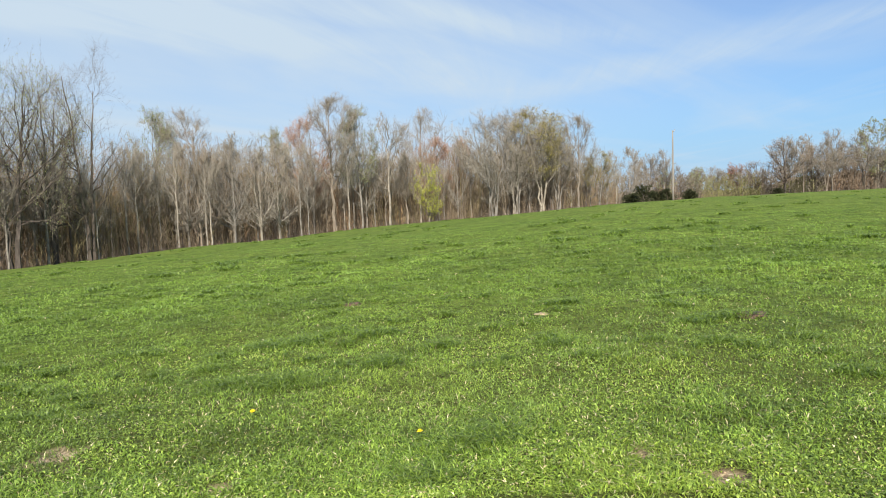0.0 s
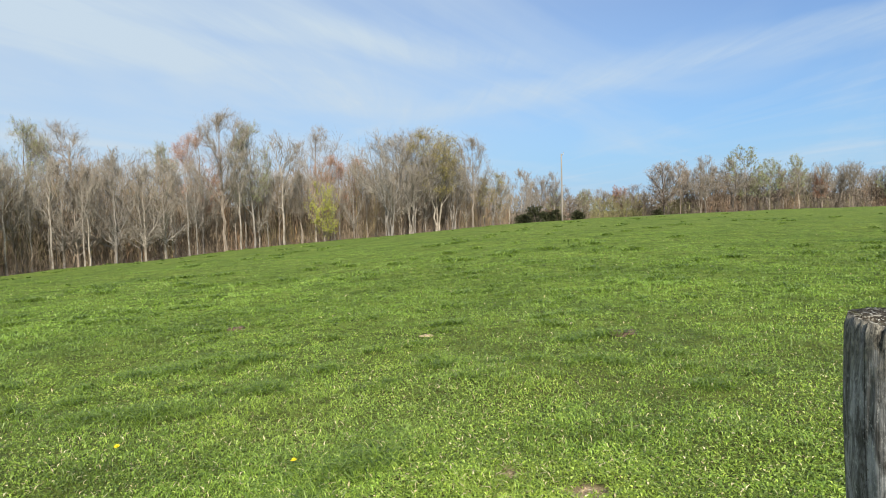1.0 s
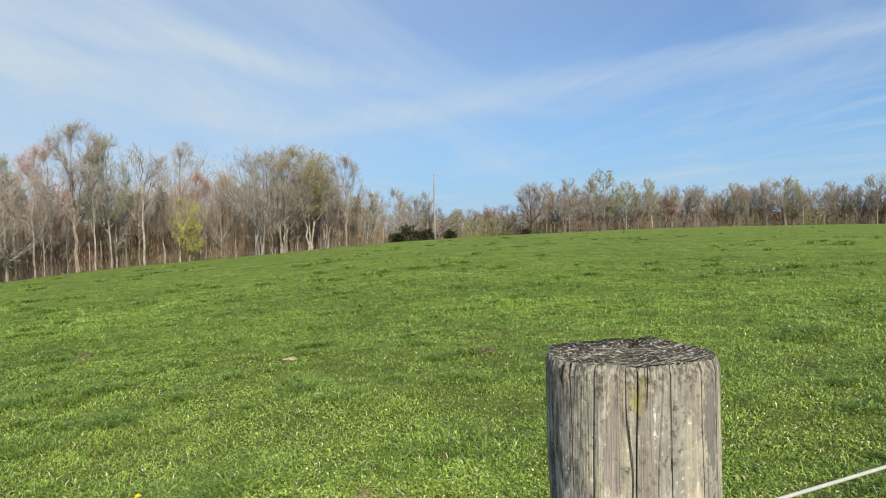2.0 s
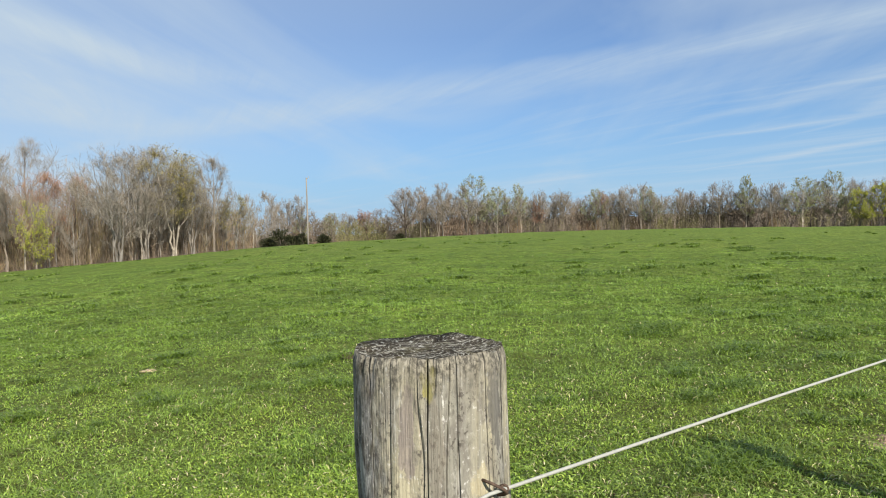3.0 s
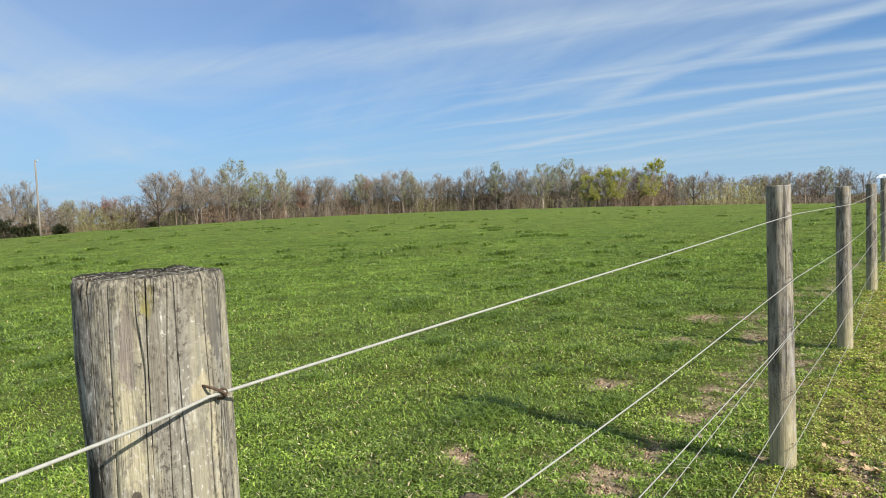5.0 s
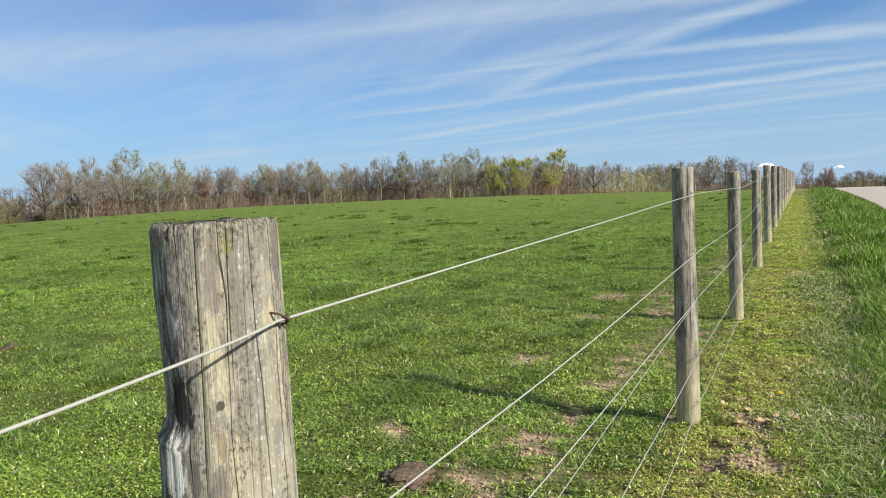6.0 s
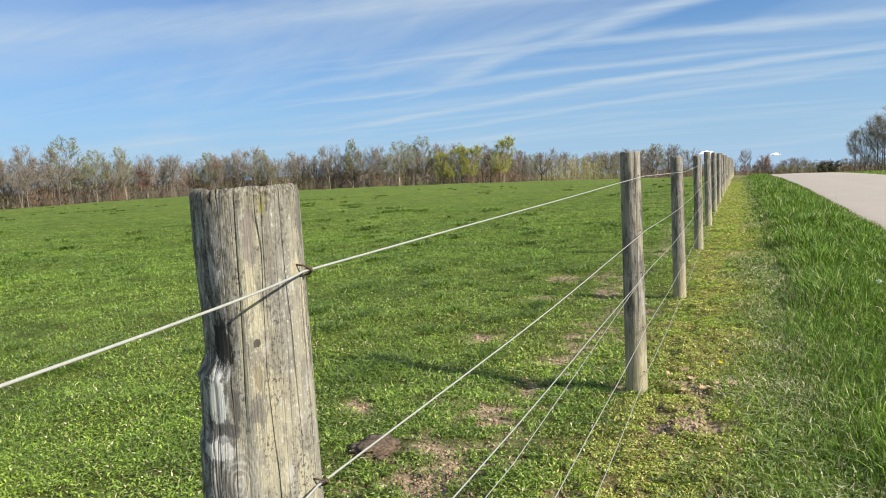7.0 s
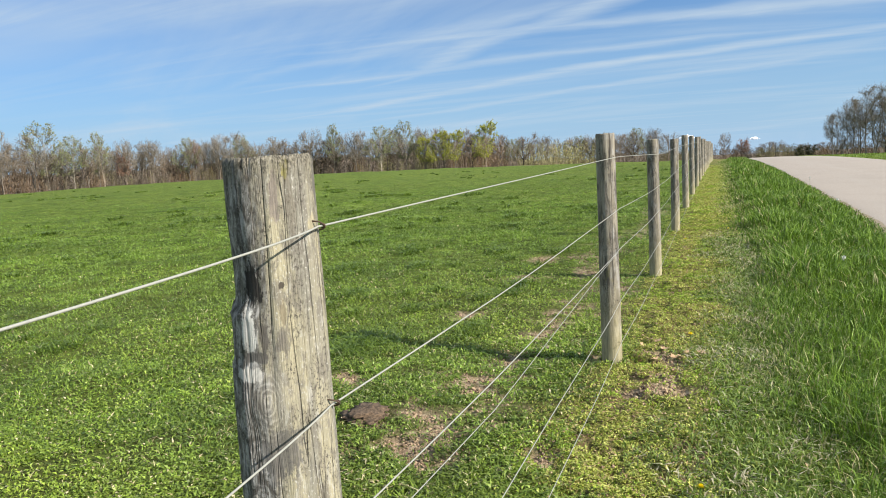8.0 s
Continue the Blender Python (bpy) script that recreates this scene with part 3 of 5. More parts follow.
# ---- ground and road ----
def make_ground():
    front = np.arange(-36, 112, 0.6)
    az = np.concatenate([front, np.arange(112, 324, 2.0)])
    radius = np.concatenate([[0.002], np.geomspace(0.35, 1.8, 14)[:-1], np.geomspace(1.8, 11.0, 250)[:-1], np.geomspace(11.0, 3300, 150)])
    a, r = np.meshgrid(np.radians(az), radius)
    x, y = r * np.sin(a) - 0.6, r * np.cos(a) - 0.9
    z = ground_z(x, y)
    rows, cols = x.shape
    i, j = np.meshgrid(np.arange(rows - 1), np.arange(cols), indexing="ij")
    k = (j + 1) % cols
    quads = np.stack([i * cols + j, i * cols + k, (i + 1) * cols + k, (i + 1) * cols + j], -1).reshape(-1, 4)
    me = sheet_mesh("ground", np.stack([x, y, z], -1).reshape(-1, 3), quads[:, ::-1], True, [TURF])
    deg = np.degrees(np.arctan2(x, y))
    wood = np.where(deg < 86, np.clip((np.hypot(x, y) - reach_at(deg) - 1.5) / 3, 0, 1), np.clip((r - 190) / 20, 0, 1))
    # where the ground colour takes on the shade between the planted blades
    sward_shade = np.clip((13 - np.hypot(x, y)) / 7, 0, 1) * (deg > -32) * (deg < 100) * np.clip((y - 0.1) / 0.4, 0, 1) * np.clip((np.hypot(x, y) - 1.9) / 0.8, 0, 1)
    cover = np.stack([bare(x, y), mossy(x, y), wood, sward_shade], -1).reshape(-1, 4)
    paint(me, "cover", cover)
    tagged(new("ground", me), "grazed green pasture rolling over a crest", "ground", kind="structure")


def make_road():
    xs = np.concatenate([np.arange(-50, 0, 2.0), np.arange(0, 30, 0.3), np.arange(30, 180, 1.5)])
    ys = np.linspace(ROAD_IN, ROAD_OUT, 25)
    x, y = np.meshgrid(xs, ys, indexing="ij")
    edge = np.where(np.arange(25)[None] == 0, 0.10 * (lumps(x, y, 0.35, 8) - 0.5) + 0.05 * (lumps(x, y, 0.11, 8) - 0.5), 0)
    y = y + edge
    z = lie(x, y) + 0.030 + 0.03 * np.sin(np.linspace(0, math.pi, 25))[None] + 0.006 * lumps(x, y, 0.9, 9)
    n, w = x.shape
    verts = np.stack([x, y, z], -1).reshape(-1, 3)
    skirt = np.stack([x[:, 0], y[:, 0] + 0.22 + 0.12 * lumps(x[:, 0], y[:, 0], 0.4, 34), z[:, 0] - 0.055], -1)
    i, j = np.meshgrid(np.arange(n - 1), np.arange(w - 1), indexing="ij")
    quads = np.stack([i * w + j, i * w + j + 1, (i + 1) * w + j + 1, (i + 1) * w + j], -1).reshape(-1, 4)
    k = np.arange(n - 1)
    quads = np.concatenate([quads, np.stack([n * w + k, k * w, (k + 1) * w, n * w + k + 1], -1)])
    me = sheet_mesh("road", np.concatenate([verts, skirt]), quads, True, [ROAD, SHOULDER])
    me.polygons.foreach_set("material_index", (np.arange(len(quads)) >= len(quads) - (n - 1)).astype(np.int32))
    tagged(new("road", me), "pale worn asphalt country road running over a rise", "road", kind="structure")


make_ground()
make_road()


def on_ground(x, y, sink=0.0):
    return Vector((x, y, float(ground_z(x, y)) - sink))


# ---- fence ----
FENCE_Y = 0.285
WIRE_Z = (1.35, 1.02, 0.76, 0.42, 0.14)


def round_post(name, height, radius, foot, seed, around, along, wood, splits=(), chip=False):
    """One round timber with a sawn, weathered top, open splits down its side and an uneven girth."""
    ang = np.arange(around) * 2 * math.pi / around
    for at, low, width, depth in splits:
        ang = ang[np.abs((ang - at + math.pi) % (2 * math.pi) - math.pi) > width * 1.9]
    ang = np.sort(np.concatenate([ang] + [at + w * np.array((-1.35, -1, -0.35, 0.35, 1, 1.35)) for at, _, w, _ in splits]) % (2 * math.pi))
    around = len(ang)
    zs = np.concatenate([np.linspace(-0.25, height - 0.012, along), [height - 0.003]])
    a, z = np.meshgrid(ang, zs)
    t = np.clip(z / height, 0, 1)
    r = radius * t + foot * (1 - t)
    r = r * (1 + 0.012 * np.sin(2 * a + seed) + 0.010 * np.sin(3 * a + 1.3 * seed + 2 * t) + 0.007 * np.sin(5 * a + 4 * t))
    r = r + 0.0030 * (lumps(a * 2, z, 0.30, seed) - 0.5) + 0.0012 * (lumps(a * 10, z * 1.2, 0.4, seed + 1) - 0.5)
    for at, low, width, depth in splits:
        gap = np.abs((a - at + math.pi) % (2 * math.pi) - math.pi)
        r = r - depth * (gap < width * 0.5) * np.clip((z - low) / 0.15, 0, 1)
    if chip:
        gap = np.clip(1.5 - 1.5 * np.abs((a - chip[0] + math.pi) % (2 * math.pi) - math.pi) / 0.8, 0, 1)
        lip = chip[1] + 0.006 * np.sin(a * 9)
        r = r + 0.012 * gap * np.clip((lip - z) / 0.010, 0, 1) * np.clip((z - 0.5) / 0.4, 0, 1)
        r = r - 0.006 * gap * np.clip((z - lip) / 0.01, 0, 1) * np.clip((lip + 0.16 - z) / 0.1, 0, 1)
        r = r - 0.005 * gap * np.clip((z - lip + 0.10) / 0.01, 0, 1) * np.clip((lip - 0.005 - z) / 0.01, 0, 1)
        knot = np.exp(-(((a - chip[0] - 0.65) * radius) ** 2 + (z - lip + 0.16) ** 2) / 0.0012)
        r = r + 0.007 * knot
    r[-1] -= 0.0025
    jag = 0.004 * (lumps(ang * 2, ang * 0, 0.5, seed + 3) - 0.5) + 0.0015 * (lumps(ang * 8, ang * 0, 0.5, seed + 3) - 0.5)
    z[-1] += jag
    z[-2] += jag
    twist = 0.05 * (lumps(z, z * 0, 0.25, seed + 2) - 0.5) + 0.09 * (lumps(z, a * 0.35, 0.17, seed + 7) - 0.5) + 0.03 * (lumps(z, z * 0, 0.07, seed + 6) - 0.5) - 0.06 * (height - z)
    x, y = r * np.cos(a + twist), r * np.sin(a + twist)
    rings = [np.stack([x, y, z], -1).reshape(-1, 3)]
    steps = (0.8, 0.6, 0.4, 0.2, 0.03)
    for s in steps:
        rx, ry = x[-1] * s, y[-1] * s
        rz = height - 0.003 + jag * s + 0.003 * (lumps(rx * 12, ry * 12, 0.5, seed + 4) - 0.55) + 0.003 * (lumps(rx, ry, 0.007, seed + 5) - 0.5) - 0.004
        rings.append(np.stack([rx, ry, rz], -1))
    verts = np.concatenate(rings)
    total = along + 1 + len(steps)
    i, j = np.meshgrid(np.arange(total - 1), np.arange(around), indexing="ij")
    k = (j + 1) % around
    quads = np.stack([i * around + j, i * around + k, (i + 1) * around + k, (i + 1) * around + j], -1).reshape(-1, 4)
    me = sheet_mesh(name, verts, quads, True, [wood, END_GRAIN])
    me.polygons.foreach_set("material_index", (quads.min(1) >= along * around).astype(np.int32))
    me.update()
    return me


def staple_mesh():
    b = Builder()
    p = [Vector(c) for c in ((-0.016, 0.012, 0.013), (-0.014, -0.002, 0.011), (-0.007, -0.007, 0.006), (0.0, -0.0085, 0.001), (0.005, -0.0075, -0.004), (0.007, -0.002, -0.008), (0.004, 0.006, -0.010))]
    b.tube(p, [0.0020, 0.0021, 0.0021, 0.0022, 0.0023, 0.0022, 0.002], 8, cap=True)
    q = [Vector((0.004 + 0.0035 * math.sin(0.5 * w), 0.0045 * math.cos(w) - 0.003, 0.0045 * math.sin(w))) for w in np.linspace(0, 8.2, 18)]
    b.tube(q, [0.0016] * 18, 7, cap=True)
    return b.mesh("staple", [RUST])


def make_fence():
    base = on_ground(0.644, 0.325)
    post = tagged(empty("fence_post", base), "thick weathered grey wooden fence post with splits and lichen", "fence post", "fence posts")
    top = 1.452 - base.z
    splits = [(3.56, top - 0.32, 0.013, 0.012), (4.06, top - 0.22, 0.011, 0.009), (4.30, top - 0.95, 0.009, 0.006), (4.43, top - 0.5, 0.009, 0.006), (4.70, top - 0.26, 0.011, 0.008), (4.93, top - 0.7, 0.008, 0.005),
              (3.10, top - 0.035, 0.05, 0.012), (3.27, top - 0.03, 0.03, 0.010), (2.9, top - 0.05, 0.03, 0.008), (2.6, top - 0.5, 0.016, 0.01), (0.8, top - 0.6, 0.016, 0.01)]
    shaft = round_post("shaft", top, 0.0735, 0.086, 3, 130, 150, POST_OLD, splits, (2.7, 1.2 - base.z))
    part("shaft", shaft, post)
    staple = staple_mesh()
    for z in (1.328, 1.018, 0.77, 0.42, 0.12):
        s = part("staple", staple, post, "rusty wire staple")
        s.location = (0.014, -0.0835 - 0.010 * (1.328 - z), z - base.z)
        s.scale = (0.72, 0.8, 0.72)
        s.rotation_euler = (0, 0, radians(8))
    # the rest of the line
    shafts = [round_post("shaft", 1.5, 0.060 + 0.003 * (k % 2), 0.067, 20 + k, 32, 20, POST_WOOD, [(4.1 + k * 0.5, 0.5, 0.03, 0.008), (5.0 - 0.3 * k, 0.8, 0.03, 0.008), (2.0 + k * 0.7, 0.6, 0.03, 0.008)]) for k in range(4)]
    xs = [4.235, 7.66, 11.45, 15.2] + [15.2 + 3.66 * k for k in range(1, 16)] + [-3.1, -6.8]
    rnd = random.Random(4)
    for k, x in enumerate(xs):
        p = tagged(empty("fence_post", on_ground(x, FENCE_Y)), "weathered grey-brown round wooden fence post in grass", "fence post", "fence posts")
        p.rotation_euler = (radians(rnd.uniform(-0.7, 0.7)), radians(rnd.uniform(-0.5, 0.8)), rnd.uniform(0, 6.28))
        s = 1.0 if k < 1 else rnd.uniform(0.97, 1.02)
        p.scale = (1, 1, s)
        part("shaft", shafts[k % 4], p)
        p.rotation_euler[2] = rnd.uniform(-0.5, 0.5)
        if k < 4:
            for z in WIRE_Z:
                s2 = part("staple", staple, p, "rusty wire staple")
                s2.location = (-0.068 * math.sin(-p.rotation_euler[2]), -0.068 * math.cos(p.rotation_euler[2]), z)
                s2.scale = (0.5, 0.5, 0.5)
                s2.rotation_euler = (0, radians(-20), -p.rotation_euler[2])
    # wires stapled along the roadside face of the posts
    stations = sorted(xs + [0.644])
    for k, height in enumerate(WIRE_Z):
        points = []
        for a, b in zip(stations, stations[1:]):
            ya, yb = (0.236 if a == 0.644 else FENCE_Y - 0.070), (0.236 if b == 0.644 else FENCE_Y - 0.070)
            za, zb = (float(ground_z(q, FENCE_Y)) * 0.9 + height - (0.10 if q < 0 else 0) for q in (a, b))
            if a == 0.644:
                za = (1.328, 1.018, 0.79, 0.40, 0.10)[k]
            if b == 0.644:
                zb = (1.328, 1.018, 0.79, 0.40, 0.10)[k]
            for u in (0, 0.125, 0.25, 0.375, 0.5, 0.625, 0.75, 0.875) + ((0.90, 0.925, 0.95, 0.96, 0.97, 0.98, 0.99) if b == 0.644 else ()):
                points.append(Vector((a + (b - a) * u, ya + (yb - ya) * u + 0.003 * math.sin(9 * u + k + a), za + (zb - za) * u - 0.022 * (b - a) / 3.6 * 4 * u * (1 - u) * (0.0 if k == 0 else 0.6) - (0.011 * (1 - math.exp(-(1 - u) * (b - a) / 0.13)) if b == 0.644 else 0))))
        b = Builder()
        b.tube(points, [0.0018] * len(points), 8, cap=True)
        tagged(new("fence_wire", b.mesh("fence_wire", [WIRE])), "thin white fence wire stapled along the posts", "fence wire", "fence wires")
    b = Builder()
    b.tube([Vector((4.17, FENCE_Y - 0.072, 0.86)), Vector((4.02, FENCE_Y - 0.078, 0.80)), Vector((3.4, FENCE_Y - 0.08, 0.79)), Vector((2.3, FENCE_Y - 0.06, 0.725)), Vector((1.5, FENCE_Y - 0.06, 0.70)), Vector((0.9, FENCE_Y - 0.06, 0.72)), Vector((0.70, 0.234, 0.76))], [0.0012] * 7, 8, cap=True)
    tagged(new("fence_wire", b.mesh("fence_wire", [WIRE])), "loose spliced white wire tied to a wooden post", "fence wire", "fence wires")


make_fence()


# ---- trees ----
def bent(rnd, p, d, length, steps, wander, lift):
    """A wandering line of points that bends upward as it grows."""
    pts, step = [p.copy()], length / steps
    for _ in range(steps):
        d = (d + Vector((rnd.gauss(0, wander), rnd.gauss(0, wander), rnd.gauss(0, wander * 0.6) + lift))).normalized()
        p = p + d * step
        pts.append(p.copy())
    return pts, d


def along_line(pts, u):
    k = min(int(u * (len(pts) - 1)), len(pts) - 2)
    f = u * (len(pts) - 1) - k
    return pts[k].lerp(pts[k + 1], f), (pts[k + 1] - pts[k]).normalized()


def aside(rnd, d, angle):
    n = d.orthogonal().normalized()
    n.rotate(Matrix.Rotation(rnd.uniform(0, 6.283), 3, d))
    return (d * math.cos(angle) + n * math.sin(angle)).normalized()


def quad_tubes(p, q, rp, rq, sides):
    """A short tapered tube for each pair of ends, as loose four-cornered faces."""
    d = q - p
    d = d / (np.linalg.norm(d, axis=1)[:, None] + 1e-9)
    a = np.cross(d, np.where(np.abs(d[:, 2:]) < 0.9, np.array((0.0, 0, 1)), np.array((1.0, 0, 0))))
    a /= np.linalg.norm(a, axis=1)[:, None]
    b = np.cross(d, a)
    w = np.arange(sides) * 2 * math.pi / sides
    ring = a[:, None] * np.cos(w)[None, :, None] + b[:, None] * np.sin(w)[None, :, None]
    low, high = p[:, None] + ring * rp[:, None, None], q[:, None] + ring * rq[:, None, None]
    return np.stack([low, np.roll(low, -1, 1), np.roll(high, -1, 1), high], 2).reshape(-1, 3)


def quad_kites(rnd, p, d, long, wide):
    """A narrow kite for each twig or leaf."""
    side = np.cross(d, rnd.normal(0, 1, d.shape))
    side = side / (np.linalg.norm(side, axis=1)[:, None] + 1e-9) * (wide / 2)[:, None]
    mid = p + d * (long * 0.45)[:, None]
    return np.stack([p, mid + side, p + d * long[:, None], mid - side], 1).reshape(-1, 3)


def unit(v):
    return v / (np.linalg.norm(v, axis=1)[:, None] + 1e-9)


def arcs(start, first, end, steps):
    """A smooth bow from each start to each end, setting off along the given first leg."""
    u = np.linspace(0, 1, steps + 1)[None, :, None]
    bend = start + first
    return start[:, None] * (1 - u) ** 2 + bend[:, None] * 2 * u * (1 - u) + end[:, None] * u ** 2


def tree_meshes(seed, height=20.0, clear=0.42, wide=0.2, stems=1, limbs=15, boughs=9, twigs=10, sprays=2, bark=None, twig=None, leaf=None, leaves=0.0, leaf_size=0.13, girth=0.011, thick=0.02, rise=1.5, lean=0.45, sides=5):
    """Spring tree: a trunk or several stems, limbs that sweep up and out to a rounded crown, boughs, fine twigs, with or without young leaves."""
    rnd = np.random.RandomState(seed)
    across, tall = height * wide, height * (1 - clear) * 0.52
    heart = np.array((0, 0, height - tall))

    def shell(count, inner, near=None, spread=0.5):
        d = rnd.normal(0, 1, (count, 3))
        d[:, 2] = d[:, 2] * 0.8 + 0.35
        d = unit(d)
        if near is not None:
            d = unit(near + spread * d)
        lobes = 1 + 0.13 * np.sin(3.1 * d[:, 0] + 2.3 * d[:, 2] + seed) + 0.11 * np.sin(4.3 * d[:, 1] - 2.9 * d[:, 2] + 2 * seed) + 0.06 * np.sin(9 * d[:, 0] + 7 * d[:, 1] + seed)
        return heart + d * (across, across, tall) * (lobes * (inner + (1 - inner) * rnd.rand(count)))[:, None]

    wood, tips = [], []

    def tubes(lines, r0, r1, sides):
        k = lines.shape[1] - 1
        for i in range(k):
            a, b = r0 + (r1 - r0) * (i / k), r0 + (r1 - r0) * ((i + 1) / k)
            wood.append(quad_tubes(lines[:, i], lines[:, i + 1], a, b, sides))

    thigh = height * girth / stems ** 0.4
    for s in range(stems):
        turn = 2 * math.pi * (s + rnd.uniform(-0.2, 0.2)) / stems
        off = np.array((math.cos(turn), math.sin(turn), 0.0))
        foot = np.array((0, 0, -0.4)) + off * (0 if stems == 1 else 0.25 * height / 20)
        top = heart + off * across * (rnd.uniform(0, 0.12) if stems == 1 else lean * rnd.uniform(0.8, 1.2)) + (0, 0, tall * rnd.uniform(0.45, 0.75))
        u = np.linspace(0, 1, 12)[:, None]
        trunk = foot + (top - foot) * np.concatenate([u ** (1.0 if stems == 1 else 1.5)] * 2 + [u], 1)
        trunk[1:-1] += rnd.normal(0, 0.0045 * height, (10, 3)) * (1, 1, 0)
        girths = thigh * (1 - 0.86 * u[:, 0] ** 1.2)
        girths[0] *= 1.3
        wood.append(quad_tubes(trunk[:-1], trunk[1:], girths[:-1], girths[1:], sides))
        count = max(limbs // stems, 4)
        near = unit(rnd.normal(0, 1, (count, 3)) + (0, 0, 0.25) + off * (0 if stems == 1 else 1.1))
        end = shell(count, 0.72, near, 0.25)
        side = np.hypot(*(end - top)[:, :2].T)
        z = np.clip(end[:, 2] - side * rise * rnd.uniform(0.7, 1.3, count) - 0.03 * height, height * clear * rnd.uniform(0.7, 1.1, count), top[2] * 0.97)
        v = np.clip((z - foot[2]) / (top[2] - foot[2]), 0, 1)
        begin = np.stack([np.interp(v, u[:, 0], trunk[:, c]) for c in range(3)], -1)
        flat = (end - begin) * (1, 1, 0)
        lines = arcs(begin, flat * 0.42 + np.array((0, 0, 1.0)) * ((end - begin)[:, 2:] * 0.38), end, 6)
        lines[:, 1:-1] += rnd.normal(0, 0.006 * height, (count, 5, 3))
        r = np.interp(v, u[:, 0], girths) * 0.55
        tubes(lines, r, r * 0.22, 4 if sides > 3 else 3)
        # boughs leave the limbs and reach for the crown's outline
        which = np.repeat(np.arange(count), boughs)
        w = rnd.uniform(0.22, 0.97, len(which)) * 6
        i = np.minimum(w.astype(int), 5)
        f = (w - i)[:, None]
        begin = lines[which, i] * (1 - f) + lines[which, i + 1] * f
        way = unit(lines[which, i + 1] - lines[which, i])
        goal = unit((begin - heart) / (across, across, tall) + 0.35 * way + (0, 0, 0.1) + rnd.normal(0, 0.34, way.shape))
        reach = shell(len(which), 0.8, goal, 0.15)
        long = np.linalg.norm(reach - begin, axis=1)[:, None]
        reach = begin + (reach - begin) * np.minimum(1.0, height * 0.24 / (long + 1e-6))
        twig_lines = arcs(begin, way * np.minimum(long, height * 0.2) * 0.45, reach, 3)
        slim = twig_lines[:, ::3] if sides < 5 else twig_lines
        rb = np.maximum(r[which] * 0.30 * (1 - 0.08 * w), thick * 0.6)
        tubes(slim, rb, rb * 0.35, 3)
        tips.append(np.concatenate([twig_lines, lines[:, 3:]], 0))
    tips = np.concatenate(tips)
    # twigs along every bough, finer sprays along every twig
    at = np.repeat(np.arange(len(tips)), twigs)
    w = rnd.rand(len(at)) ** 0.8 * 2.999
    i = w.astype(int)
    f = (w - i)[:, None]
    start = tips[at, i] * (1 - f) + tips[at, i + 1] * f
    way = unit(tips[at, i + 1] - tips[at, i])
    out = unit((start - heart) / (across, across, tall) + (0, 0, 0.25))
    way = unit(way * 0.7 + out * 0.4 + (0, 0, 0.35) + rnd.normal(0, 0.36, way.shape))
    long = height * rnd.uniform(0.025, 0.06, len(at))
    fine_v = [quad_kites(rnd, start, way, long, np.full(len(at), thick))]
    k = np.repeat(np.arange(len(at)), sprays)
    spot = start[k] + way[k] * (long[k] * rnd.uniform(0.25, 0.95, len(k)))[:, None]
    way2 = unit(way[k] + rnd.normal(0, 0.45, (len(k), 3)))
    long2 = long[k] * rnd.uniform(0.45, 0.85, len(k))
    fine_v.append(quad_kites(rnd, spot, way2, long2, np.full(len(k), thick * 0.8)))
    fine_v = np.concatenate(fine_v)
    bare_quads = len(fine_v) // 4
    if leaves:
        m = int(len(at) * leaves)
        pick = rnd.choice(len(k), m)
        bud = spot[pick] + way2[pick] * (long2[pick] * rnd.rand(m))[:, None] + rnd.normal(0, 0.06, (m, 3))
        fine_v = np.concatenate([fine_v, quad_kites(rnd, bud, unit(rnd.normal(0, 1, (m, 3))), leaf_size * rnd.uniform(0.7, 1.4, m), leaf_size * rnd.uniform(0.6, 1.0, m))])
    wood_v = np.concatenate(wood)
    wood = sheet_mesh("trunk", wood_v, np.arange(len(wood_v), dtype=np.int32).reshape(-1, 4), False, [bark or BARK])
    crown = sheet_mesh("crown", fine_v, np.arange(len(fine_v), dtype=np.int32).reshape(-1, 4), False, [twig or TWIG, leaf or BUD_GREEN])
    crown.polygons.foreach_set("material_index", (np.arange(len(fine_v) // 4) >= bare_quads).astype(np.int32))
    crown.update()
    return wood, crown


def tree_kind(label, **shape):
    wood, crown = tree_meshes(**shape)
    return {"label": label, "height": shape.get("height", 20.0), "wood": wood, "crown": crown, "first": None}


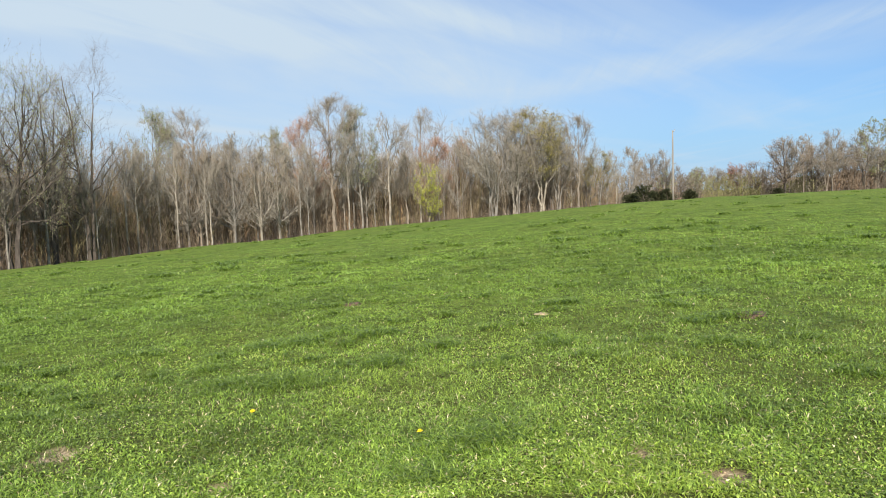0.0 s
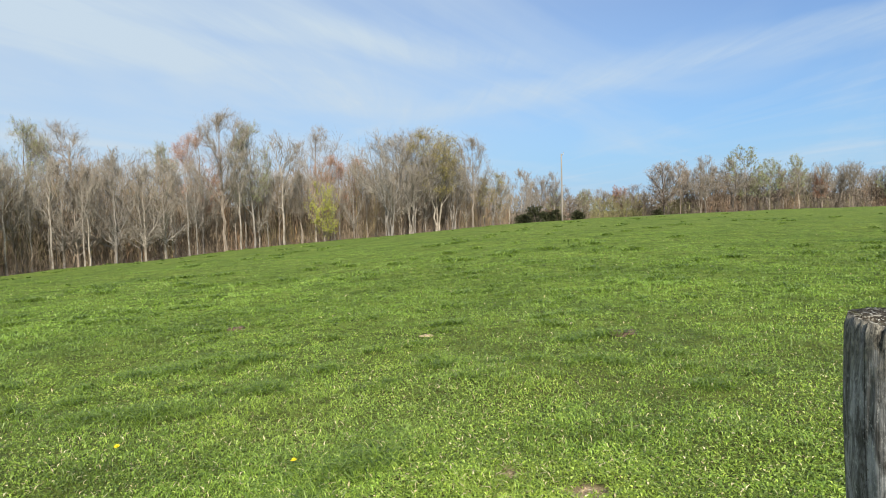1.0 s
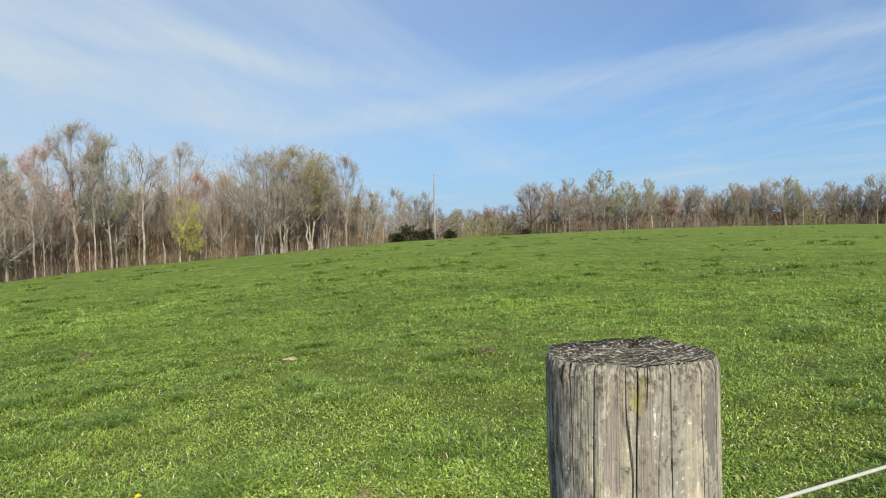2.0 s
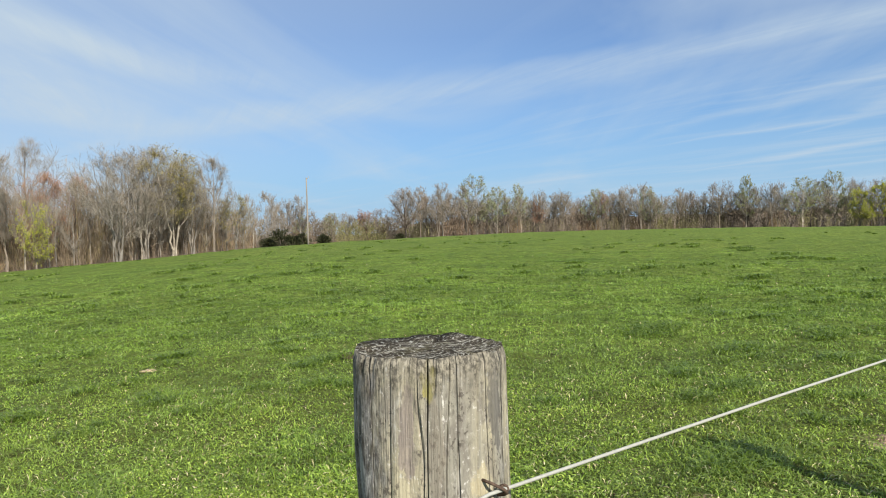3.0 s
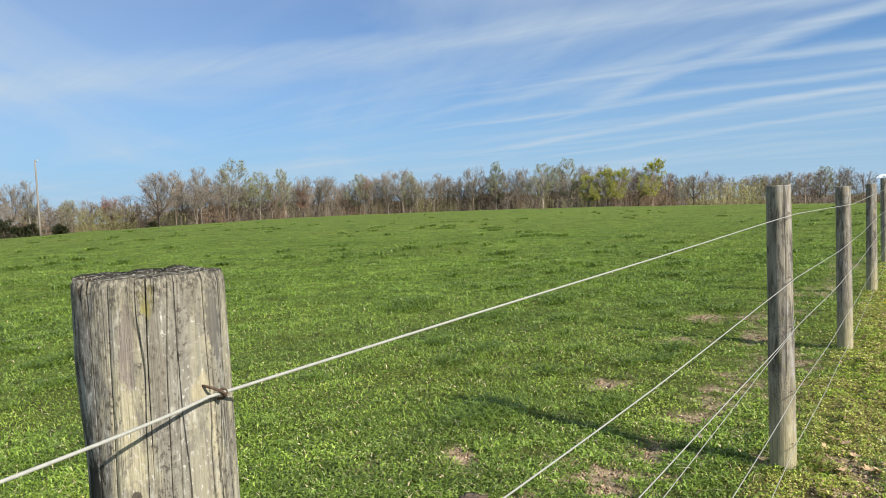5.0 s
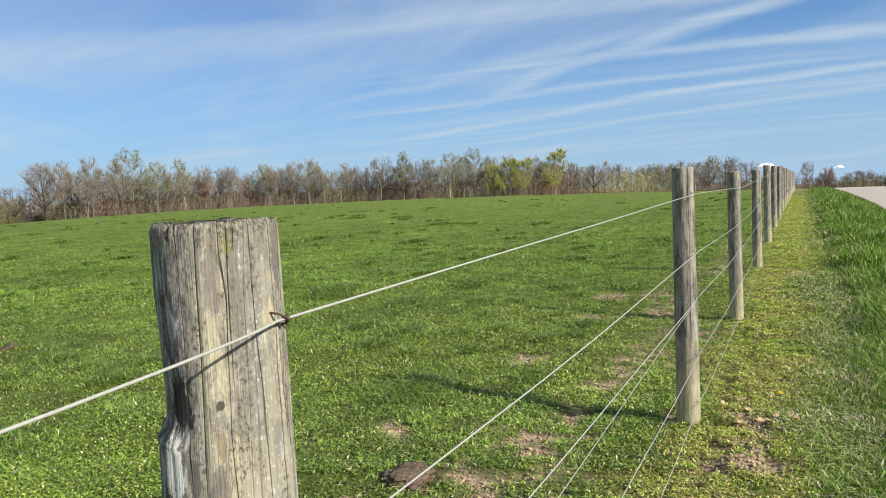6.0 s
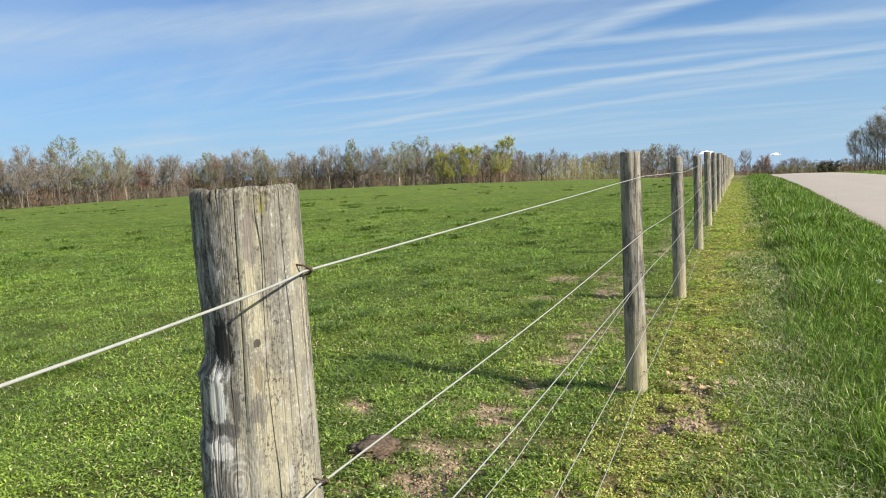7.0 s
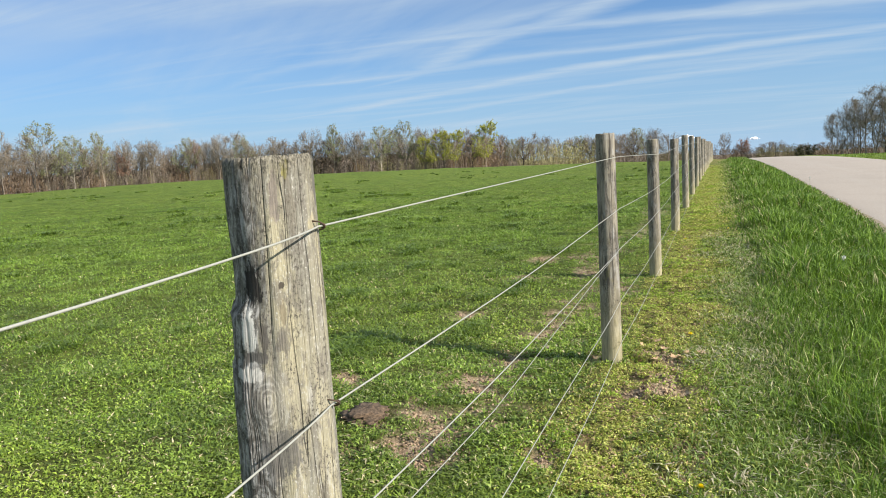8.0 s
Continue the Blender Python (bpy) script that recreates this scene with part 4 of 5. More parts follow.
FINE = dict(limbs=18, boughs=10, twigs=13, sprays=3, thick=0.028)
FAR_OFF = dict(limbs=14, boughs=11, twigs=6, sprays=2, thick=0.078, sides=3, girth=0.014)
SCRUB = dict(limbs=12, boughs=7, twigs=9, sprays=2, thick=0.042, sides=4, height=13.0)
KINDS = {
    "bare": tree_kind("tall bare grey tree with fine spring twigs", seed=1, clear=0.38, wide=0.21, **FINE),
    "dome": tree_kind("bare tree with a rounded grey crown", seed=2, clear=0.45, wide=0.25, rise=1.0, **FINE),
    "vase": tree_kind("several-stemmed bare grey tree with a spreading crown", seed=3, stems=4, clear=0.22, wide=0.27, bark=BARK_PALE, **FINE),
    "slim": tree_kind("slender pale-barked bare tree", seed=4, wide=0.14, clear=0.4, bark=BARK_PALE, girth=0.0085, limbs=13, boughs=7, twigs=9, sprays=2, thick=0.033),
    "slim_dark": tree_kind("slender bare woodland tree with dark bark", seed=5, wide=0.13, clear=0.36, bark=BARK_DARK, girth=0.009, limbs=13, boughs=7, twigs=9, sprays=2, thick=0.033),
    "big": tree_kind("large dark-limbed tree with the first pale leaves", seed=6, stems=2, clear=0.18, wide=0.3, limbs=24, boughs=9, twigs=10, sprays=3, thick=0.015, bark=BARK_DARK, twig=TWIG_DARK, leaf=BUD_GREEN, leaves=1.5, leaf_size=0.10, girth=0.0155, rise=1.3, lean=0.3),
    "gaunt": tree_kind("tall dark bare tree with long upswept limbs", seed=26, stems=2, clear=0.26, wide=0.28, limbs=20, boughs=8, twigs=7, sprays=3, thick=0.015, bark=BARK_DARK, twig=TWIG_DARK, girth=0.014, rise=1.1, lean=0.35),
    "green": tree_kind("tree flushed with pale green buds", seed=7, clear=0.34, wide=0.2, leaf=BUD_GREEN, leaves=2.6, leaf_size=0.14, bark=BARK_PALE, **FINE),
    "olive": tree_kind("bare tree tinged with olive catkins", seed=8, stems=3, clear=0.33, wide=0.24, leaf=BUD_OLIVE, leaves=3.0, leaf_size=0.15, bark=BARK_PALE, **FINE),
    "red": tree_kind("tree tinged with russet-red buds", seed=9, clear=0.36, wide=0.22, twig=TWIG_RED, leaf=BUD_RED, leaves=2.0, leaf_size=0.11, **FINE),
    "young": tree_kind("small young tree in fresh yellow-green leaf", seed=10, height=10.0, clear=0.10, wide=0.27, limbs=16, boughs=8, twigs=7, leaf=BUD_YELLOW, leaves=5.0, leaf_size=0.12, thick=0.014),
    "far_bare": tree_kind("distant bare grey-brown tree", seed=11, clear=0.3, wide=0.24, rise=1.2, **FAR_OFF),
    "far_dome": tree_kind("distant bare tree with a round crown", seed=31, clear=0.38, wide=0.27, stems=2, rise=1.0, **FAR_OFF),
    "far_slim": tree_kind("distant slender tree with a pale trunk", seed=12, wide=0.19, clear=0.36, bark=BARK_PALE, **FAR_OFF),
    "far_green": tree_kind("distant tree flushed with pale green", seed=43, wide=0.27, clear=0.24, leaf=BUD_GREEN, leaves=4.0, leaf_size=0.28, bark=BARK_PALE, **FAR_OFF),
    "far_red": tree_kind("distant tree tinged with russet buds", seed=14, clear=0.28, wide=0.24, twig=TWIG_RED, leaf=BUD_RED, leaves=3.0, leaf_size=0.26, **FAR_OFF),
    "far_yellow": tree_kind("distant tree in bright yellow-green leaf", seed=45, wide=0.3, clear=0.18, leaf=BUD_YELLOW, leaves=6.0, leaf_size=0.34, **FAR_OFF),
    "far_brown": tree_kind("distant bare brown woodland tree", seed=16, wide=0.25, clear=0.2, twig=BRUSH, bark=BARK_DARK, **FAR_OFF),
    "thicket": tree_kind("low-branched bare brown woodland tree", seed=17, wide=0.23, clear=0.1, twig=BRUSH, **SCRUB),
    "thicket_grey": tree_kind("bare grey woodland tree branched from low down", seed=18, wide=0.22, clear=0.16, bark=BARK_PALE, **SCRUB),
    "thicket_olive": tree_kind("low woodland tree hazed with olive-green buds", seed=19, wide=0.23, clear=0.12, leaf=BUD_OLIVE, leaves=2.0, leaf_size=0.09, **SCRUB),
}


def plant(kind, bearing, distance, height, turn, group, girth=1.0):
    k = KINDS[kind]
    a = radians(bearing)
    at = on_ground(distance * math.sin(a), distance * math.cos(a), 0.1)
    s = height / k["height"]
    m = Matrix.LocRotScale(at, Euler((0, 0, radians(turn))), (s * girth, s * girth, s))
    if k["first"] is None:
        ob = empty("tree")
        part("trunk", k["wood"], ob)
        part("crown", k["crown"], ob)
        tagged(ob, k["label"], "tree", group)
        ob.matrix_basis = m
        k["first"] = ob
        return ob
    loc, rot, scale = m.decompose()
    ob = copy_thing(k["first"], Matrix.LocRotScale(loc, rot, Vector([a / b for a, b in zip(scale, k["first"].scale)])))
    tagged(ob, k["label"], "tree", group)
    return ob


# the wood's edge, in order of bearing: kind, bearing, metres past the crest, height, girth
EDGE = [("big", -24.5, 2, 19.5, 1.0), ("slim", -22.4, 3, 12, 1.0), ("gaunt", -19.6, 2, 20, 0.85), ("green", -15.1, 16, 18.5, 0.9), ("dome", -12.1, 12, 17.5, 1.0),
        ("bare", -9.6, 16, 14.5, 1.0), ("green", -6.2, 22, 18, 0.85), ("red", -3.2, 10, 17.5, 1.05), ("bare", -1.6, 5, 19.8, 1.1), ("green", 0.6, 4, 18.6, 0.9),
        ("slim", 2.9, 2, 17.6, 1.3), ("dome", 5.6, 18, 20, 0.8), ("red", 6.6, 10, 14.5, 1.1), ("young", 6.1, 0.8, 10.0, 1.0), ("red", 8.6, 14, 14.5, 0.8),
        ("vase", 11.4, 2, 17.9, 1.35), ("vase", 13.2, 4, 17.8, 1.35), ("olive", 15.3, 3, 17.4, 1.35), ("bare", 18.2, 2, 15.0, 1.0)]
EDGE2 = [("big", -22.0, 5, 18.5, 0.9), ("big", -29.5, 4, 19, 1.0), ("vase", 12.4, 9, 18.0, 1.3), ("dome", 14.3, 8, 17.6, 1.1), ("vase", 16.6, 6, 15.6, 1.2), ("big", -27.5, 3, 19, 1.0), ("slim", -17.2, 6, 14, 1.0), ("slim_dark", -20.9, 8, 15, 1.0), ("slim", -13.6, 4, 13, 1.0), ("slim", -11.2, 3, 12.5, 1.0), ("slim_dark", -7.7, 4, 13.5, 1.1), ("slim", -4.3, 2, 13.5, 1.0), ("slim", -0.4, 2, 16, 1.0),
         ("olive", 19.9, 4, 9.2, 1.3), ("slim", 21.2, 1, 7.6, 1.3), ("far_slim", 22.6, 50, 12.0, 1.2), ("far_bare", 23.8, 55, 12.0, 1.2), ("far_slim", 24.8, 50, 11.5, 1.2), ("far_bare", 27.4, 60, 8.6, 1.4), ("far_bare", 28.7, 60, 8.2, 1.4)]
# the far line beyond the crest
FAR = [("far_red", 30.2, 60, 9.5, 1.7), ("far_brown", 31.4, 50, 9.8, 1.5), ("far_slim", 33.3, 30, 13.4, 1.1), ("far_slim", 34.7, 28, 13.8, 1.1), ("far_slim", 36.3, 25, 14.8, 1.3), ("far_green", 39.1, 14, 15.9, 1.2), ("far_green", 42.4, 10, 13.8, 0.9),
       ("far_red", 44.2, 8, 10.2, 1.1), ("far_bare", 45.9, 12, 13.4, 1.1), ("far_red", 49.1, 12, 12.9, 1.0), ("far_bare", 50.9, 10, 14.6, 0.9), ("far_green", 52.7, 12, 12.7, 0.9), ("far_bare", 55.5, 14, 12.7, 1.3), ("far_bare", 57.9, 10, 14.8, 1.2),
       ("far_green", 59.8, 10, 14.4, 0.9), ("far_bare", 61.5, 12, 13.8, 1.1), ("far_green", 65.6, 12, 14.8, 1.1), ("far_yellow", 68.3, 3, 11.7, 1.2), ("far_yellow", 69.6, 3, 11.7, 1.1), ("far_yellow", 67.2, 5, 10.5, 1.1)]
FAR2 = [("far_yellow", 72.1, 6, 14.0, 1.1), ("far_brown", 71.0, 8, 10.2, 1.4), ("far_bare", 75.2, 35, 10.1, 1.4), ("far_bare", 76.9, 45, 10.2, 1.5), ("far_bare", 79.0, 60, 9.5, 1.5), ("far_bare", 80.7, 80, 10.1, 1.5), ("far_brown", 82.8, 100, 10.1, 1.5), ("far_bare", 85.2, 130, 12.2, 1.5), ("far_bare", 86.4, 130, 10.1, 1.5), ("far_red", 91.6, 150, 6.9, 1.6), ("far_bare", 90.4, 150, 9.0, 1.0),
        ("bare", 97.6, 110, 9.8, 1.1), ("vase", 98.2, 105, 11.0, 1.1), ("bare", 98.9, 105, 12.6, 1.1), ("dome", 99.6, 100, 14.2, 1.1), ("vase", 100.2, 100, 15.5, 1.2), ("far_bare", 99.3, 108, 13.0, 1.0), ("far_brown", 100.8, 104, 14.0, 1.0), ("far_bare", 102.4, 106, 14.5, 1.0), ("far_brown", 88.4, 150, 7.5, 1.5), ("far_brown", 93.2, 165, 5.2, 1.6), ("far_bare", 94.5, 165, 4.6, 1.6), ("thicket_grey", 97.9, 112, 7.5, 1.3), ("thicket", 99.2, 110, 9.0, 1.3), ("thicket_grey", 100.6, 112, 11.0, 1.3), ("thicket", 102.0, 112, 11.0, 1.3), ("thicket_grey", 98.5, 108, 9.0, 1.2), ("thicket", 100.9, 104, 10.0, 1.2), ("bare", 101.5, 100, 15.5, 1.2), ("vase", 103.2, 100, 15.0, 1.1)]


def make_woods():
    rnd = random.Random(12)
    for rows, group in ((EDGE, "trees along the pasture edge"), (EDGE2, "trees along the pasture edge"), (FAR, "distant tree line"), (FAR2, "distant tree line")):
        for kind, bearing, past, height, girth in rows:
            plant(kind, bearing, float(reach_at(bearing)) + past, height, rnd.uniform(0, 360), group, girth)
    # the wood behind its edge
    for k in range(100):
        b = -33 + 57 * (k + rnd.random()) / 100
        plant(rnd.choice(("slim", "thicket_grey", "thicket", "thicket", "slim_dark", "thicket_grey", "thicket", "thicket_olive")), b, float(reach_at(b)) + rnd.uniform(4, 48), rnd.uniform(9.0, 15.0) * (0.72 if b < -13 or b > 17 else 1), rnd.uniform(0, 360), "trees inside the wood", rnd.uniform(0.8, 1.2))
    # thin young trees along its front
    for k in range(54):
        b = -32 + 53 * (k + rnd.random()) / 54
        plant(rnd.choice(("slim", "slim", "slim_dark", "slim", "thicket_grey", "bare")), b, float(reach_at(b)) + rnd.uniform(1.5, 10), rnd.uniform(8.0, 13.0) * (1 if b < 17 else 0.65), rnd.uniform(0, 360), "trees along the pasture edge", rnd.uniform(0.8, 1.3))
    for k in range(115):
        b = 24 + 61 * (k + rnd.random()) / 115
        size = 0.62 if b < 33 else 1.03 if b < 74 else 0.75
        plant(rnd.choice(("far_brown", "far_bare", "far_dome", "far_slim", "far_bare", "far_brown", "far_dome", "far_green")), b, float(reach_at(b)) + rnd.uniform(6, 30) + (45 if b < 33 else 60 if b > 76 else 0), rnd.uniform(10.0, 13.2) * size, rnd.uniform(0, 360), "trees inside the far wood", rnd.uniform(1.0, 1.4))
    for k in range(16):
        b = 86 + 12 * (k + rnd.random()) / 16
        plant(rnd.choice(("far_brown", "far_bare")), b, float(reach_at(b)) + rnd.uniform(140, 190), rnd.uniform(3.5, 5.5), rnd.uniform(0, 360), "trees beyond the road's crest", 2.0)


def make_understory():
    """Saplings and brush that fill the woods between the trunks, each stem with its own side twigs."""
    rnd = np.random.RandomState(5)
    sheets, colours = [], []
    # stems, bearings, lowest and highest growth, twigs a stem, how far up they start
    for count, low, high, least, most, twigs, start in ((3000, -35, 21, 1.2, 5.0, 9, 0.10), (3600, -35, 21, 6.5, 12.5, 18, 0.22), (1700, -35, 18, 10.5, 15.0, 20, 0.30), (2000, 21, 104, 1.5, 4.0, 7, 0.15), (3900, 21, 104, 7.2, 11.0, 17, 0.04)):
        az = rnd.uniform(low, high, count)
        behind = rnd.rand(count) ** 1.3
        inner, tall = high < 30, most > 8
        gap = 3.0 if inner else np.interp(az, [21, 32, 36, 74, 79, 86, 97, 104], [48, 40, 4, 4, 30, 120, 130, 120])
        d = reach_at(az) + gap + (6 if tall else 0) + behind * (50 if inner else 30)
        x, y = d * np.sin(np.radians(az)), d * np.cos(np.radians(az))
        size = np.interp(az, [-35, 16, 20.9, 21, 24, 27, 32, 35, 73, 76, 85, 88, 92, 97], [1, 1, 0.65, 0.88, 0.85, 0.66, 0.68, 1.0, 1.0, 0.78, 0.82, 0.6, 0.42, 0.38])
        arc = np.radians(az) * 220
        size = size * ((0.75 + 0.5 * lumps(x, y, 11, 27)) if inner else (0.68 + 0.36 * lumps(arc, behind * 2, 6.5, 27) + 0.16 * lumps(arc, arc * 0, 21, 31)))
        h = (least + (most - least) * rnd.rand(count)) * size
        base = np.stack([x, y, lie(x, y) - 0.5], -1)
        way = np.stack([rnd.normal(0, 0.16, count), rnd.normal(0, 0.16, count), np.ones(count)], -1)
        tone = rnd.rand(count)[:, None]
        hue = np.array((0.10, 0.083, 0.062)) * (1 - tone) + np.array((0.25, 0.212, 0.165)) * tone
        hue = hue * (np.array((1.12, 1.03, 0.92)) if inner else 0.7 + 0.6 * lumps(arc, behind * 3, 7, 32)[:, None])
        russet = (rnd.rand(count) < (0.35 if inner else 0.1)) & (lumps(x, y, 9, 22) > 0.55)
        hue[russet] = hue[russet] * (1.14, 0.94, 0.84)
        greenish = (rnd.rand(count) < 0.6) & (lumps(x, y, 8, 23) > 0.6)
        hue[greenish] = hue[greenish] * (1.04, 1.1, 0.82)
        if not inner:
            hue = hue * np.interp(az, [30, 38, 60, 66, 78, 84], [1.0, 0.8, 0.7, 1.45, 1.6, 1.0])[:, None]
            crown = lumps(arc, behind * 1.5, 7.5, 33)[:, None]
            hue = np.where(crown > 0.66, hue * (1.06, 1.16, 0.80), np.where(crown < 0.28, hue * (1.10, 0.96, 0.86), hue))
        w = np.full(count, 0.041) if inner else np.interp(az, [80, 86], [0.175, 0.095])

        def kites(p, e, long, wide, col):
            side = np.cross(e, np.stack([np.sin(np.radians(az)), np.cos(np.radians(az)), 0.3 * np.ones(count)], -1))
            side /= np.linalg.norm(side, axis=1)[:, None] + 1e-6
            mid = p + e * (long * 0.4)[:, None]
            s = side * (wide / 2)[:, None]
            sheets.append(np.stack([p, mid + s, p + e * long[:, None], mid - s], 1).reshape(-1, 3))
            colours.append(np.repeat(col, 4, axis=0))

        kites(base, way, h * (1.0 if inner else 0.8), w * ((1.7 if inner else 0.4) if tall else 0.7), hue * (0.55 + 0.8 * rnd.rand(count)[:, None] ** (4 if inner else 9)))
        for k in range(twigs):
            u = rnd.uniform(start, 0.97, count)
            q = base + way * (h * u)[:, None]
            e = np.stack([rnd.normal(0, 0.6, count), rnd.normal(0, 0.6, count), rnd.uniform(0.15, 1.5, count)], -1)
            e /= np.linalg.norm(e, axis=1)[:, None]
            spread = np.abs(rnd.normal(0, 1, count)) * ((0.16 if inner else 0.18) if tall else 0.08) * h * (1.15 - u)
            q = q + e * (1, 1, 0.3) * spread[:, None]
            kites(q, e, ((0.4 + h * rnd.uniform(0.05, 0.14, count)) if inner else rnd.uniform(0.35, 0.85, count)) if tall else h * rnd.uniform(0.15, 0.36, count), w * 0.8, hue * (rnd.uniform(0.8, 1.25, (count, 1)) if inner else rnd.uniform(0.9, 1.12, (count, 1))))
    verts = np.concatenate(sheets)
    me = sheet_mesh("woodland_brush", verts, np.arange(len(verts), dtype=np.int32).reshape(-1, 4), False, [THICKET])
    paint(me, "tint", np.concatenate(colours))
    tagged(new("woodland_brush", me), "brown leafless saplings and brush between the trees", "undergrowth", kind="stuff")


def cedar_bush(bearing, distance, height, width, seed):
    rnd = random.Random(seed)
    a = radians(bearing)
    ob = tagged(empty("cedar", on_ground(distance * math.sin(a), distance * math.cos(a), 0.1)), "dense dark green cedar bush at the field edge", "bush", "cedars by the field")
    wood, leaves = Builder(), Builder()
    for _ in range(3):
        pts, _ = bent(rnd, Vector((rnd.uniform(-0.4, 0.4), rnd.uniform(-0.3, 0.3), -0.2)), Vector((rnd.gauss(0, 0.25), rnd.gauss(0, 0.25), 1)).normalized(), height * 0.85, 5, 0.06, 0.02)
        wood.tube(pts, [0.10 - 0.017 * i for i in range(6)], 5)
        for k in range(44):
            u = rnd.uniform(0.04, 1)
            p, _ = along_line(pts, u)
            w = rnd.uniform(0, 6.283)
            out = Vector((math.cos(w), math.sin(w), rnd.uniform(-0.1, 0.6))).normalized()
            long = width * 0.5 * (1.15 - u) * rnd.uniform(0.5, 1.1) + 0.15
            for j in range(9):
                q = p + out * long * (j + 1) / 9 + Vector((rnd.gauss(0, 0.08), rnd.gauss(0, 0.08), rnd.gauss(0, 0.08)))
                e = (out + Vector((rnd.gauss(0, 0.6), rnd.gauss(0, 0.6), rnd.gauss(0.2, 0.5)))).normalized()
                leaves.leaf(q, e, aside(rnd, e, math.pi / 2), rnd.uniform(0.25, 0.5), rnd.uniform(0.08, 0.18))
    part("trunk", wood.mesh("trunk", [BARK_DARK]), ob)
    part("foliage", leaves.mesh("foliage", [CEDAR], False), ob)


def make_pole():
    a, d = radians(25.45), 109.0
    base = on_ground(d * math.sin(a), d * math.cos(a), 0.0)
    pole = tagged(empty("utility_pole", base), "tall pale wooden utility pole without wires", "utility pole")
    b = Builder()
    b.tube([Vector((0, 0, z)) for z in (-0.5, 2, 5, 8, 10.35)], [0.135, 0.13, 0.118, 0.102, 0.09], 14, cap=True)
    part("shaft", b.mesh("shaft", [POLE]), pole)
    c = Builder()
    c.tube([Vector((0.1, 0, 10.15)), Vector((0.32, 0, 10.3)), Vector((0.36, 0, 10.55))], [0.05, 0.045, 0.06], 8, cap=True)
    part("insulator", c.mesh("insulator", [METAL]), pole, "small metal bracket with insulator")


make_woods()
make_understory()
for row in ((22.4, 116, 2.0, 3.4, 1), (23.3, 113, 3.4, 4.4, 2), (24.3, 115, 2.0, 3.2, 3), (25.1, 118, 2.2, 2.6, 4), (26.6, 119, 1.8, 2.6, 5), (32.8, 172, 1.8, 3.5, 6), (95.5, 200, 3.5, 2.6, 7), (96.25, 204, 4.0, 2.5, 8)):
    cedar_bush(*row)
make_pole()


def make_clouds():
    """Two small heaped clouds low over the skyline, kilometres off."""
    rnd = random.Random(6)
    for bearing, rise, wide in ((87.6, 0.66, 100.0), (92.35, 0.34, 58.0)):
        bm = bmesh.new()
        for k in range(46):
            off = rnd.gauss(0, wide * 0.2)
            s = wide * rnd.uniform(0.06, 0.12) * math.exp(-(off / (wide * 0.32)) ** 2)
            at = Matrix.Translation((off, rnd.gauss(0, 20), s * 0.5 + abs(rnd.gauss(0, wide * 0.022))))
            bmesh.ops.create_icosphere(bm, subdivisions=2, radius=s, matrix=at)
        for v in bm.verts:
            v.co += Vector((1, 1, 1)) * 5 * noise.noise(v.co * 0.11)
        me = bpy.data.meshes.new("cloud")
        bm.to_mesh(me)
        bm.free()
        me.materials.append(CLOUD)
        me.polygons.foreach_set("use_smooth", [True] * len(me.polygons))
        a = radians(bearing)
        ob = new("cloud", me)
        ob.matrix_world = pose(3600 * math.sin(a), 3600 * math.cos(a), 1.5 + 3600 * math.tan(radians(rise)), 0, 0, -bearing)
        tagged(ob, "small white heaped cloud low over the horizon", "cloud", kind="structure")


make_clouds()


# ---- grass ----
def blade_sheet(name, x, y, height, width, lean, tint, label, sink=0.012):
    """Many leaf blades, each a bent kite, as one mesh with a tint for each blade."""
    rnd = np.random.RandomState(len(x) % 1000)
    n = len(x)
    z = ground_z(x, y) - sink
    w, dirn = rnd.uniform(0, 2 * math.pi, n), rnd.uniform(0, 2 * math.pi, n)
    base = np.stack([x, y, z], -1)
    side = np.stack([np.cos(w), np.sin(w), np.zeros(n)], -1) * (width / 2)[:, None]
    fall = np.stack([np.cos(dirn), np.sin(dirn), np.zeros(n)], -1) * (lean * height)[:, None]
    rise = np.zeros((n, 3))
    rise[:, 2] = height
    tip = base + rise * (1 - 0.35 * np.clip(lean, 0, 1.2))[:, None] + fall
    mid = base + rise * 0.55 + fall * 0.3
    verts = np.stack([base, mid + side, tip, mid - side], 1).reshape(-1, 3)
    quads = np.arange(n * 4, dtype=np.int32).reshape(-1, 4)
    me = sheet_mesh(name, verts, quads, False, [BLADES])
    paint(me, "tint", np.repeat(tint, 4, axis=0))
    return tagged(new(name, me), label, "grass", kind="stuff")


def tints(rnd, n, dark, light, spread=0.25):
    """Leaf colours between two ends, each a little its own."""
    u = rnd.rand(n)[:, None]
    return (np.array(dark) * (1 - u) + np.array(light) * u) * (1 + spread * (rnd.rand(n)[:, None] - 0.5))


def wedge(rnd, n, near, far, power, low=-31.0, high=106.0):
    u = rnd.rand(n)
    r = (near ** -power + u * (far ** -power - near ** -power)) ** (-1 / power)
    a = np.radians(rnd.uniform(low, high, n))
    return r * np.sin(a), r * np.cos(a), r


